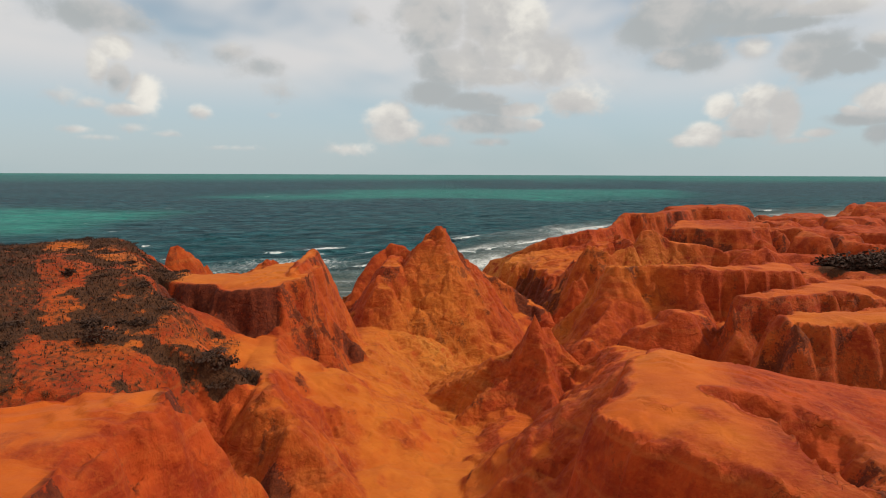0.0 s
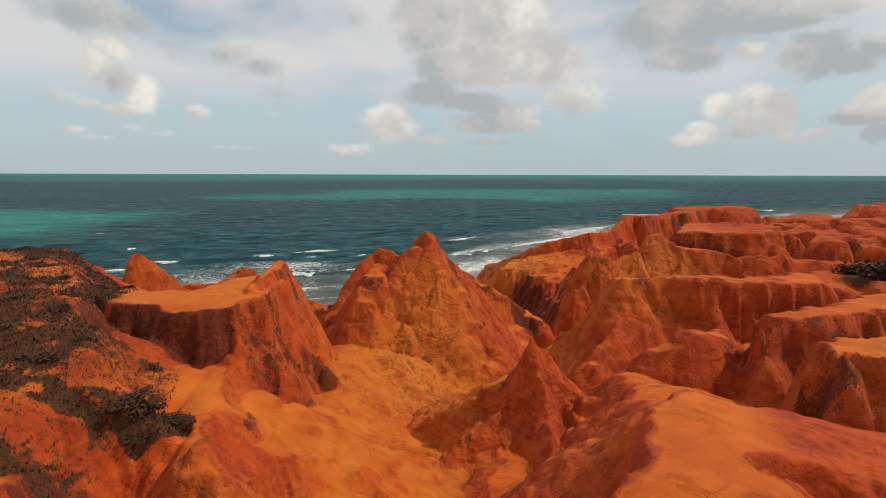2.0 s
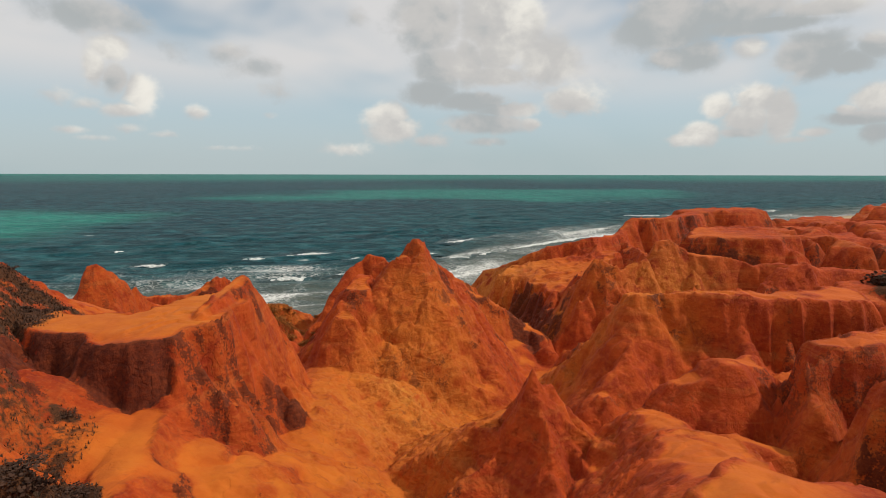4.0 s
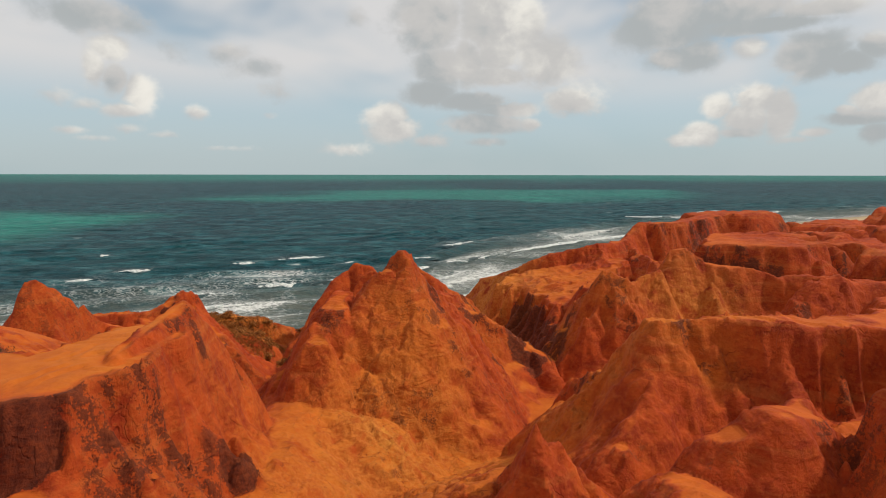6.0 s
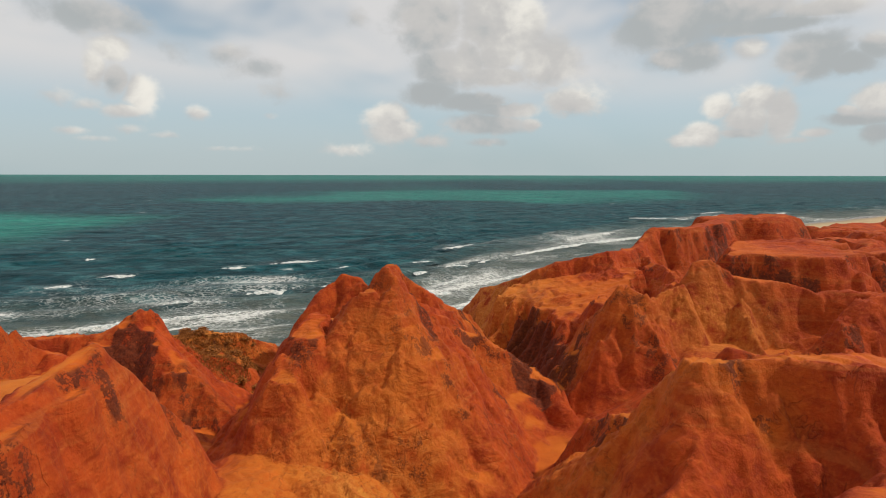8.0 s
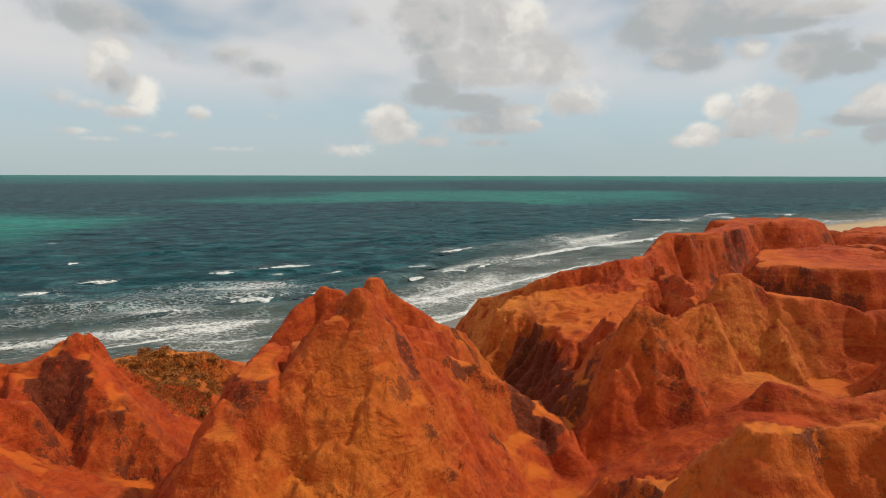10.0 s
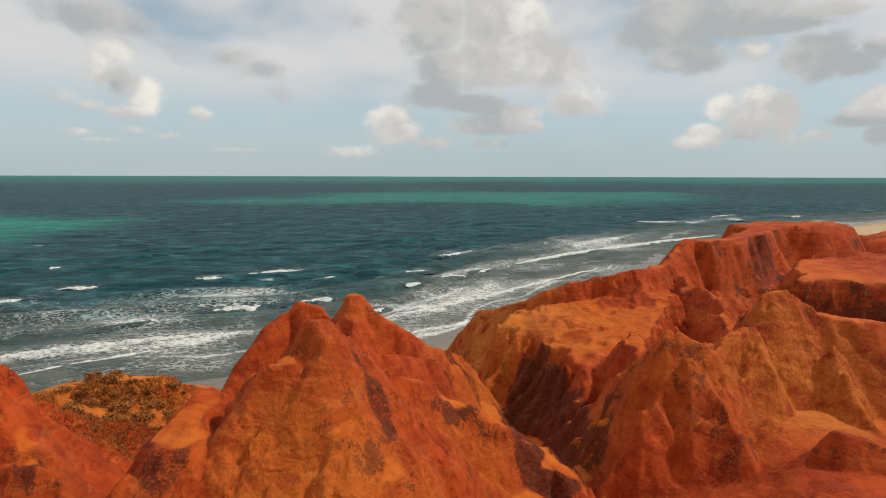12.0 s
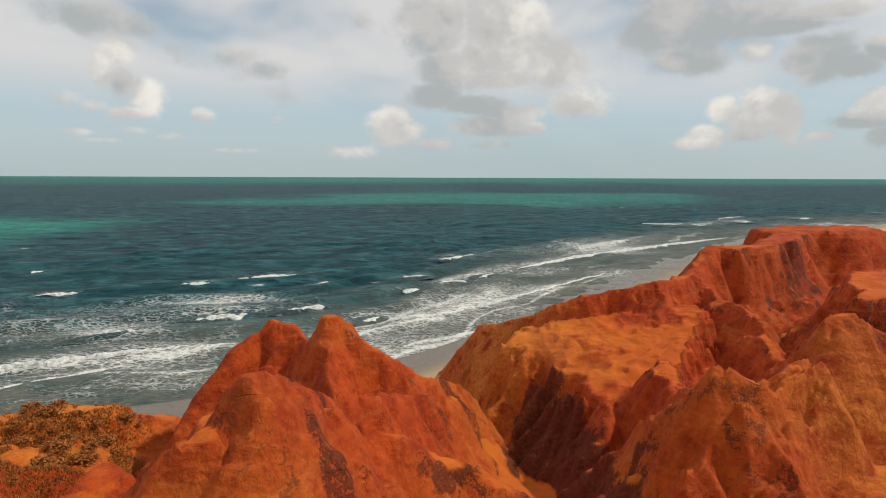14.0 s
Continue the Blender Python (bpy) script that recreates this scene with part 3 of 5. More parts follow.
# each landform: name, label, category, and its parts, each a height field
FORMS = [
    ("sand_dune", "smooth orange sand terrace with a fluted broken edge", "dune", [
        ("terrace", mesa(fx, fy, [(-10.9, 13), (-10.3, 16.6), (-11.0, 19.4), (-9.8, 21.2), (-10.3, 23.2), (-13.6, 23.5), (-17, 21.6), (-60, 16), (-60, -20), (-12, -20)], (22.5, 0.0, 0.0), 5.5, 1.0, 7.0, 0.5)),
        ("rib", ribs(wx, wy, -10.6, 15.0, -9.8, 21.6, 5, 21.6, (1.0, 0.1), 1.6, 16.5, 69)),
        ("buttress", ridge(wx, wy, [(-10.2, 22.4, 21.6, 0.4), (-8.6, 24.2, 18.4, 0.3), (-6.6, 26.0, 14.5, 0.4)], 2.2, 1.0, 6))]),
    ("scrub_hillside", "red hillside with dark dry scrub and litter", "hillside", [
        ("slope", mesa(wx, wy, [(-16.4, 29.0), (-16.8, 34), (-18.6, 38.5), (-21.6, 42.4), (-27, 43.4), (-60, 43.5), (-90, 42), (-90, 27), (-30, 27.5)], (19.6, 0.0, 0.23), 1.1, 0.8, 5.0) + 0.19 * np.clip(-17 - GX, 0, 11.5)),
        ("upland", mesa(wx, wy, [(-21, 41), (-24, 46), (-28.5, 53), (-33, 59.5), (-41, 55), (-60, 52), (-90, 45), (-90, 40)], (22.4, -0.02, 0.085), 1.0, 0.8, 5.0)),
        ("crest", ridge(wx, wy, [(-80, 47, 24.0, 1.5), (-41, 53, 24.0, 1.2), (-34, 58, 24.3, 1.0), (-30, 56, 23.3, 0.6)], 0.8, 0.6, 4)),
        ("spur", ridge(wx, wy, [(-17.5, 36, 21.4, 0.6), (-14, 35.2, 19.9, 0.6), (-12.0, 34.0, 18.4, 0.4), (-11.0, 32.0, 16.0, 0.4)], 1.2, 0.9, 5)),
        ("talus", ridge(wx, wy, [(-26, 43, 22.6, 1.5), (-20, 42, 20.6, 1.5), (-15, 41.2, 18.9, 1.2), (-11.4, 40.0, 16.6, 0.8)], 0.55, 0.55, 4)),
        ("spur", ridge(wx, wy, [(-13.2, 43.6, 18.6, 0.8), (-11.8, 38.4, 18.3, 0.8), (-9.8, 32.4, 18.5, 0.5), (-7.6, 30.6, 17.6, 0.3), (-4.5, 29.2, 13.8, 0.3)], 1.25, 0.9, 5))]),
    ("sandstone_mesa", "crescent sandstone mesa with a sandy top and dark fluted face", "mesa", [
        ("table", mesa(fx, fy, [(-12.4, 45.2), (-11.6, 49.3), (-12.0, 54.6), (-13.2, 57), (-15.6, 55.2), (-17.4, 51), (-22, 50.6), (-29.5, 54.0), (-29.0, 51.6), (-21, 46.6), (-16, 44.4)], (22.1, 0.0, 0.04), 4.5, 1.0, 7.0)),
        ("rib", ribs(wx, wy, -21, 46.6, -12.4, 45.2, 7, 21.8, (0.15, -1.0), 2.2, 17.6, 61)),
        ("rib", ribs(wx, wy, -12.4, 45.2, -12.0, 56, 6, 22.0, (1.0, -0.1), 3.2, 15.2, 62)),
        ("tip", ridge(wx, wy, [(-13.4, 49, 22.6, 0.6), (-12.6, 55.2, 23.7, 0.5), (-11.2, 60.5, 18.4, 0.3), (-12.2, 65, 14.6, 0.3)], 2.7, 1.1, 8.6)),
        ("buttress", ridge(wx, wy, [(-12.2, 47, 20.5, 0.3), (-9.4, 45.9, 18.2, 0.3), (-7.2, 44.6, 14.4, 0.3)], 2.2, 1.0, 5)),
        ("buttress", ridge(wx, wy, [(-11.8, 51.5, 20.8, 0.3), (-9.2, 52.2, 16.4, 0.3), (-7.0, 53, 13.4, 0.4)], 2.0, 1.0, 5)),
        ("apron", ridge(wx, wy, [(-8.8, 46, 13.6, 1.0), (-7.6, 55, 13.6, 1.0), (-7.8, 62, 13.4, 1.0)], 0.66, 0.6, 3)),
        ("buttress", ridge(wx, wy, [(-13.5, 44, 19.0, 0.3), (-10.8, 42.6, 17.0, 0.3), (-8.0, 42, 14.0, 0.3)], 1.7, 1.0, 5))]),
    ("sandstone_cone", "small red sandstone cone", "hill", [
        ("peak", ridge(wx, wy, [(-33.4, 73.1, 21.7, 0.2), (-31.2, 76, 17.0, 0.3), (-27, 79, 14.4, 0.4)], 1.5, 0.9, 6))]),
    ("sandstone_knoll", "broken red sandstone knoll", "hill", [
        ("top", ridge(wx, wy, [(-36, 82, 16.0, 0.5), (-30, 83, 16.0, 0.5), (-26.4, 86, 17.9, 0.3), (-24, 90, 13.0, 0.4)], 1.5, 0.9, 6)),
        ("spur", ridge(wx, wy, [(-26.4, 85.5, 17.0, 0.3), (-21.5, 82.5, 13.8, 0.5), (-17, 80, 10.5, 0.4)], 1.3, 0.9, 6)),
        ("spur", ridge(wx, wy, [(-30, 82, 15.6, 0.3), (-27, 76, 12.6, 0.5), (-21, 72, 11.5, 0.4)], 1.2, 0.9, 6)),
        ("spur", ridge(wx, wy, [(-26, 89, 13.0, 0.4), (-22, 94, 10.0, 0.5), (-20, 98, 7.5, 0.5)], 1.2, 0.9, 6))]),
    ("ochre_knoll", "ochre sandstone knoll tufted with dry grass", "hill", [
        ("top", ridge(wx, wy, [(-36, 100, 9.4, 1.5), (-28.5, 104.0, 10.2, 1.4), (-24.5, 106.5, 9.2, 1.0), (-20.8, 109.8, 6.8, 0.9)], 1.1, 0.8, 5)),
        ("foot", ridge(wx, wy, [(-36, 94, 9.0, 1.5), (-29, 97.5, 9.4, 1.6), (-24.6, 100, 8.4, 1.2)], 1.0, 0.8, 4))]),
    ("twin_peak_hill", "steep red sandstone hill with jagged twin peaks", "hill", [
        ("front_peak", ridge(wx, wy, [(-4.2, 72.2, 20.0, 0.3), (-2.4, 74.0, 22.2, 0.35), (-0.9, 75.6, 23.5, 0.5), (-0.5, 78.6, 22.4, 0.3), (-0.4, 82, 21.0, 0.3), (-1.2, 86, 18.6, 0.3)], 1.9, 0.95, 8.6)),
        ("knob", ridge(wx, wy, [(-1.0, 75.3, 23.9, 0.45), (-0.8, 76.0, 23.9, 0.4)], 1.9, 1.2, 2.0)),
        ("dome", ridge(wx, wy, [(-6.9, 68.0, 17.2, 1.1), (-6.5, 71.8, 19.2, 1.2), (-6.3, 75.4, 19.9, 0.8)], 1.7, 0.95, 6.0)),
        ("rib", ridge(wx, wy, [(-0.9, 75.6, 23.3, 0.2), (0.5, 73.2, 19.6, 0.25), (1.6, 70.6, 15.6, 0.3), (2.6, 67.6, 11.6, 0.4)], 1.3, 0.9, 5.0)),
        ("back_peak", ridge(wx, wy, [(-1.2, 86, 18.6, 0.3), (-1.6, 91, 17.0, 0.3), (-2.2, 95, 18.4, 0.3), (-2.1, 98, 20.6, 0.4), (-2.2, 103, 18.4, 0.4), (-2, 113, 13.5, 0.5), (0, 121, 7.5, 0.5)], 1.8, 1.0, 8.0)),
        ("shoulder", ridge(wx, wy, [(-3.2, 101, 18.0, 0.3), (-6.0, 104.5, 16.4, 0.3), (-9.4, 107.6, 17.7, 0.3), (-12.4, 105.6, 15.2, 0.3), (-14.8, 102, 11.2, 0.4), (-17, 98, 7.4, 0.5)], 1.6, 0.95, 7)),
        ("arm", ridge(wx, wy, [(-3.0, 74.5, 20.6, 0.3), (-5.4, 80, 18.6, 0.3), (-8.0, 90, 15.8, 0.4), (-11.5, 98, 12.6, 0.4)], 1.5, 0.95, 6)),
        ("spur", ridge(wx, wy, [(-1.5, 79.5, 22.9, 0.3), (2.6, 83, 18.8, 0.3), (7.5, 85, 15.6, 0.4), (12.5, 86, 11.8, 0.5), (15.5, 81, 9.6, 0.5)], 1.45, 0.95, 6)),
        ("spur", ridge(wx, wy, [(-1.6, 97.6, 19.6, 0.3), (1.8, 98.4, 17.4, 0.4), (5.6, 100.4, 14.8, 0.6), (7.2, 105, 12.4, 0.5), (8.5, 112, 8.0, 0.5)], 1.6, 0.95, 6)),
        ("spur", ridge(wx, wy, [(-0.4, 81.5, 21.0, 0.3), (2.0, 90.6, 17.2, 0.3), (5.2, 96.5, 15.2, 0.5)], 1.7, 0.95, 6)),
        ("spur", ridge(wx, wy, [(-3.6, 74, 20.0, 0.3), (-8, 80, 16.4, 0.4), (-12, 86, 12.0, 0.5)], 1.25, 0.9, 6)),
        ("apron", ridge(wx, wy, [(-8.0, 64.5, 13.2, 1.0), (-3, 63, 12.4, 0.8), (1.5, 66.5, 10.0, 0.8)], 0.6, 0.5, 4))]),
    ("sand_hump", "broad smooth hump of orange sand with steep sides", "dune", [
        ("top", mesa(wx, wy, [(6.2, 23.9), (7.1, 22.7), (8.9, 21.1), (10.0, 20.0), (11.8, 18.6), (13.4, 14), (40, 6), (40, 30), (25, 33.4), (18.6, 34.2), (13.2, 34.6), (10.4, 32.6), (9.3, 30.6), (8.3, 27.4)], (21.0, 0.0, 0.0), 4.2, 1.0, 7.0, 0.5) - 0.16 * np.clip(GX - 12.5, 0, 16)
         - 3.4 * step(fx, 12.6 + 0.20 * (27.6 - fy), 13.3 + 0.20 * (27.6 - fy)) * step(fx, 19.0, 14.2) * step(fy, 27.8, 25.2) - 0.9 * np.exp(-((GX - 21.5) / 3.0) ** 2 - ((GY - 23) / 5.0) ** 2)),
        ("tail", ridge(wx, wy, [(13, 32, 20.2, 2.0), (15.5, 41, 17.8, 1.6), (16.4, 48, 16.0, 1.0)], 0.9, 0.8, 3)),
        ("cut_face", mesa(fx, fy, [(6.2, 23.9), (8.9, 21.0), (10.2, 20.0), (10.4, 24), (8.2, 26.4)], (20.8, 0.0, 0.0), 6.5, 1.0, 8.0))]),
    ("sandstone_fin", "sharp little red sandstone peak", "peak", [
        ("crest", ridge(wx, wy, [(9.0, 49.0, 19.0, 0.02), (10.4, 48.0, 16.2, 0.08), (12.0, 46.8, 15.1, 0.2), (13.6, 45.6, 15.4, 0.3), (15.4, 44.6, 15.8, 0.4)], 1.8, 0.9, 5)),
        ("crest", ridge(wx, wy, [(9.0, 49.0, 18.9, 0.02), (7.2, 48.0, 15.2, 0.10), (4.6, 46.6, 12.9, 0.2), (1.0, 45.2, 10.9, 0.3)], 1.5, 0.8, 4)),
        ("flank", ridge(wx, wy, [(9.0, 49.0, 18.6, 0.02), (8.2, 44.6, 14.0, 0.2), (7.0, 38.5, 13.0, 0.3), (6.0, 31, 14.2, 0.4)], 1.3, 0.62, 4)),
        ("flank", ridge(wx, wy, [(8.4, 41, 14.2, 0.3), (5.2, 39.4, 12.7, 0.3), (2.4, 38.6, 11.6, 0.3)], 1.2, 0.7, 3))]),
    ("sandstone_terrace", "flat sandy terrace on dark crumbling sandstone", "terrace", [
        ("rib", ribs(wx, wy, 25.8, 39.6, 40, 37.0, 7, 20.4, (-0.1, -1.0), 2.8, 17.0, 66)),
        ("table", mesa(fx, fy, [(24.4, 40.4), (25.0, 38.4), (32, 37.6), (60, 32.6), (60, 46), (34, 43.5), (25.4, 42.4)], (21, 0.0, 0.0), 3.4, 0.9, 5))]),
    ("sandstone_terrace", "long sandy terrace of red sandstone", "terrace", [
        ("rib", ribs(wx, wy, 24.8, 47.4, 44, 48.2, 8, 20.4, (-0.1, -1.0), 2.6, 17.0, 67)),
        ("table", mesa(fx, fy, [(24.6, 47.2), (30, 47.4), (40, 48), (62, 52), (62, 66), (48, 60), (32, 51.5), (26.3, 49.6)], (20.9, 0.0, 0.0), 3.6, 0.9, 5))]),
    ("rounded_outcrop", "rounded red sandstone outcrop", "outcrop", [
        ("dome", ridge(wx, wy, [(18.5, 50.0, 17.6, 0.8), (21, 50.2, 19.0, 1.0), (24.5, 53.5, 18.0, 0.8)], 1.5, 0.9, 4)),
        ("hump", ridge(wx, wy, [(25.6, 51.4, 17.4, 0.6), (28.4, 53.0, 17.2, 0.7), (31, 55, 16.6, 0.6)], 1.6, 0.9, 4)),
        ("hump", ridge(wx, wy, [(16.8, 46.8, 15.4, 0.4), (19.4, 45.2, 16.2, 0.6), (22, 44.4, 15.6, 0.5)], 1.5, 0.9, 4))]),
    ("rounded_outcrop", "low red sandstone humps between the walls", "outcrop", [
        ("hump", ridge(wx, wy, [(19.5, 73.5, 11.5, 0.5), (23.5, 71.5, 15.2, 0.6), (29, 69.5, 15.8, 0.8), (35, 71, 15.0, 0.8)], 1.3, 0.9, 5)),
        ("hump", ridge(wx, wy, [(26.5, 81.5, 12.2, 0.4), (31, 81.5, 15.4, 0.5), (35.5, 79.5, 14.8, 0.6), (41, 80, 15.2, 0.8)], 1.4, 0.9, 5)),
        ("hump", ridge(wx, wy, [(33, 75.5, 13.8, 0.6), (39, 74.5, 16.2, 0.8), (45, 75, 15.6, 0.8)], 1.3, 0.9, 5))]),
    ("sandstone_shelf", "narrow flat-topped sandstone wall with steep streaked face", "cliff", [
        ("wall", mesa(fx, fy, [(18.4, 60.4), (25, 59.8), (31, 58.4), (37, 58.0), (39.4, 62), (38, 65), (32, 62.8), (25, 62), (18.8, 62)], (21.2, 0.0, 0.0), 4.0, 0.85, 5.0)),
        ("rib", ribs(wx, wy, 18.6, 60.3, 37, 58.0, 6, 20.6, (0.1, -1.0), 3.0, 15.6, 63)),
        ("spur", ridge(wx, wy, [(19, 61, 21.2, 0.3), (15, 62.5, 15.6, 0.3), (11.5, 65, 11.0, 0.4)], 1.4, 0.9, 6)),
        ("spur", ridge(wx, wy, [(19, 61.5, 21.2, 0.3), (17.5, 66, 16.2, 0.3), (15.5, 71, 12.6, 0.4)], 1.5, 0.9, 6)),
        ("spur", ridge(wx, wy, [(18.5, 60.4, 20.5, 0.3), (16.2, 56.5, 17.2, 0.4), (14, 54, 15.2, 0.5)], 1.3, 0.9, 5)),
        ("spur", ridge(wx, wy, [(26, 60, 19.5, 0.3), (25.5, 56, 17.5, 0.4), (24.5, 53, 16, 0.5)], 1.3, 0.9, 5))]),
    ("sandstone_spur", "knife-edged sandstone spur with pale streaked flank", "spur", [
        ("blade", ridge(wx, wy, [(16.5, 84.5, 10.0, 0.2), (20.5, 86.0, 15.4, 0.1), (23.4, 88.2, 19.9, 0.05), (26.6, 88.8, 18.4, 0.1), (29.5, 90, 19.6, 0.2)], 1.7, 1.0, 9)),
        ("buttress", ridge(wx, wy, [(23.4, 88.3, 19.0, 0.2), (25.5, 84.5, 14.2, 0.3), (26.5, 81, 10.5, 0.3)], 1.4, 1.0, 8)),
        ("buttress", ridge(wx, wy, [(23.2, 88.3, 19.0, 0.2), (20.5, 91.5, 15.0, 0.3), (17.8, 93.5, 11.6, 0.3)], 1.6, 1.0, 8)),
        ("saddle", ridge(wx, wy, [(23.4, 88.6, 18.6, 0.3), (23.7, 95.3, 15.7, 0.4), (24.2, 101, 16.0, 0.6)], 1.7, 1.0, 6)),
        ("rib", ribs(wx, wy, 28.5, 90.2, 45, 91.5, 3, 18.6, (0.2, -1.0), 4.4, 13.0, 64)),
        ("wall", ridge(wx, wy, [(28.2, 91.2, 18.6, 0.2), (31.2, 93.2, 19.2, 0.2), (32.6, 94.0, 21.6, 0.3), (34.6, 94.2, 21.7, 0.4), (37.4, 93.4, 20.0, 0.3), (41, 92.8, 19.7, 0.4), (45.2, 91.4, 18.5, 0.5), (49, 90.4, 19.2, 0.7), (53, 89, 18.6, 1.0), (64, 85, 18.0, 2.0)], 1.75, 1.0, 9))]),
    ("bushy_terrace", "sandy terrace that carries dark bushes", "terrace", [
        ("table", mesa(fx, fy, [(45, 70), (51, 67.5), (78, 66), (78, 83), (58, 83.5), (49, 80.5)], (18.3, 0.0, 0.0), 2.2, 0.8, 5)),
        ("ridge", ridge(wx, wy, [(41.5, 82.0, 17.2, 0.4), (45, 83.4, 19.6, 0.5), (47.4, 83.8, 20.2, 0.5), (51, 84.6, 19.2, 0.6), (58, 85, 18.6, 0.8)], 1.9, 0.9, 5))]),
    ("table_rock", "rounded sandy table of red sandstone", "mesa", [
        ("table", mesa(fx, fy, [(40, 101.5), (46, 98.4), (53, 97.6), (56.4, 100), (57, 106), (54, 112), (48, 113), (44, 108.5)], (21.7, 0.0, 0.02), 2.2, 0.9, 5))]),
    ("broken_butte", "broken red butte with crumbling sides", "butte", [
        ("block", mesa(fx, fy, [(61, 99), (66, 97), (74, 100), (75, 110), (68, 114), (61.5, 112)], (20.2, 0.0, 0.0), 2.0, 0.9, 5)),
        ("block", mesa(fx, fy, [(60, 116), (68, 114), (75, 119), (74, 128), (66, 129), (61, 123)], (20.4, 0.0, 0.0), 2.0, 0.9, 5)),
        ("rim", ridge(wx, wy, [(56, 93, 16.4, 0.8), (64, 92, 17.6, 0.8), (72, 88, 18.6, 1.0)], 1.4, 0.9, 5))]),
    ("broken_butte", "low dark red butte with dissected flanks", "butte", [
        ("block", mesa(fx, fy, [(84, 133), (93, 128), (104, 134), (107, 146), (98, 152), (88, 146)], (20.0, 0.0, 0.0), 1.8, 0.9, 5)),
        ("block", mesa(fx, fy, [(86, 158), (96, 154), (108, 160), (116, 172), (106, 176), (92, 167)], (18.6, 0.0, 0.0), 1.6, 0.9, 5)),
        ("block", mesa(fx, fy, [(112, 146), (122, 141), (136, 148), (138, 162), (126, 168), (116, 158)], (19.6, 0.0, 0.0), 1.6, 0.9, 5))]),
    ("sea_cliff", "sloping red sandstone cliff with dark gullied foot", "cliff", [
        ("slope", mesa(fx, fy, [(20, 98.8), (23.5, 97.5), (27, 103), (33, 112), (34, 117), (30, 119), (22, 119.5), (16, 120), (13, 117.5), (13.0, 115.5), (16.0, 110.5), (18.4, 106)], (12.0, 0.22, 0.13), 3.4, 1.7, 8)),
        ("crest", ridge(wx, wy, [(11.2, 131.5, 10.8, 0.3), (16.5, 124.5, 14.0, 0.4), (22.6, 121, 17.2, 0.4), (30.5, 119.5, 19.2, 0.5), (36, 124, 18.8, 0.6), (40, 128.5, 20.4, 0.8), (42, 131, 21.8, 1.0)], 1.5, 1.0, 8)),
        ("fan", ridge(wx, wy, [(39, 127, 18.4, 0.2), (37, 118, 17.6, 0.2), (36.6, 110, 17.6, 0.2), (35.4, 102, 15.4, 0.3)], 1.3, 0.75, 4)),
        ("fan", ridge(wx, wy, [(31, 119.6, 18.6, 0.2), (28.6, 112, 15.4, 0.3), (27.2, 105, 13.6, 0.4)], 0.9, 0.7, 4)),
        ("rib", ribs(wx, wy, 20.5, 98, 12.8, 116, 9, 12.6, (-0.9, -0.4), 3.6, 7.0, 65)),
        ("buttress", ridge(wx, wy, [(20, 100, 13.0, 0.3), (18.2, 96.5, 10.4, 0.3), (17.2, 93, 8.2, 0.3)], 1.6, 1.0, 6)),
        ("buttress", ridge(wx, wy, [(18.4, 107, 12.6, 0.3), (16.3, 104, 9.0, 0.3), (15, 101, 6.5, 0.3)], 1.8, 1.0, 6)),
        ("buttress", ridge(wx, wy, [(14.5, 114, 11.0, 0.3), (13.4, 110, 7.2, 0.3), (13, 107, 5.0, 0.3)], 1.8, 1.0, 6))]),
    ("sandstone_mesa", "flat-topped red sandstone mesa above the beach", "mesa", [
        ("table", mesa(fx, fy, [(60, 155), (63, 159), (75, 163), (82, 160), (81, 150), (72, 145), (63, 148)], (21.9, 0.0, 0.0), 2.4, 0.8, 6)),
        ("step", mesa(fx, fy, [(42, 131.5), (50, 136), (62, 151), (67, 150), (58, 139), (50, 130.5), (44.5, 127.5)], (21.8, 0.0, 0.0), 2.6, 0.8, 6)),
        ("pinnacle", ridge(wx, wy, [(59.6, 127.4, 20.0, 0.15), (60.4, 129, 18.0, 0.4), (60, 125.6, 16.5, 0.4)], 2.4, 1.0, 6))]),
    ("dissected_plateau", "wide red plateau cut by gullies, sandy on top", "plateau", [
        ("upland", mesa(fx, fy, [(68, 118), (70, 98), (75, 70), (62, 60), (62, 36), (70, 0), (420, -40), (420, 60), (240, 100), (150, 128), (110, 140), (90, 136)], (18.8, 0.0, 0.0), 1.6, 0.8, 5)
         - 6.0 * step(1 - np.abs(fbm(GX, GY, 30.0, 3, 71)), 0.74, 0.94) + 0.9 * fbm(GX, GY, 30.0, 3, 81)),
        ("lower_step", mesa(fx, fy, [(84, 150), (98, 164), (130, 186), (190, 226), (260, 262), (420, 300), (420, 60), (150, 120), (100, 132)], (15.2, 0.0, 0.0), 1.4, 0.8, 5)
         - 4.0 * step(1 - np.abs(fbm(GX, GY, 26.0, 3, 75)), 0.76, 0.95) + 0.7 * fbm(GX, GY, 30.0, 3, 85)),
        ("far_table", mesa(fx, fy, [(150, 214), (160, 226), (180, 236), (200, 226), (185, 205), (160, 202)], (19.0, 0.0, 0.0), 2.0, 0.8, 6))]),
    ("land_behind", "sandy red upland", "upland", [
        ("upland", mesa(wx, wy, [(-5300, -5300), (5300, -5300), (5300, -60), (420, -40), (60, -30), (30, -28), (0, -26), (-60, -26), (-140, 10), (-400, -60), (-5300, -1900)], (21.0, 0.0, 0.0), 1.2, 0.8, 5))]),
]
PIECES = [(k, name) for k, form in enumerate(FORMS) for name, _ in form[3]]
field = np.stack([floor_] + [h + 0.2 for form in FORMS for _, h in form[3]])
owner = field.argmax(0)
Z = field.max(0)
gap = Z - floor_
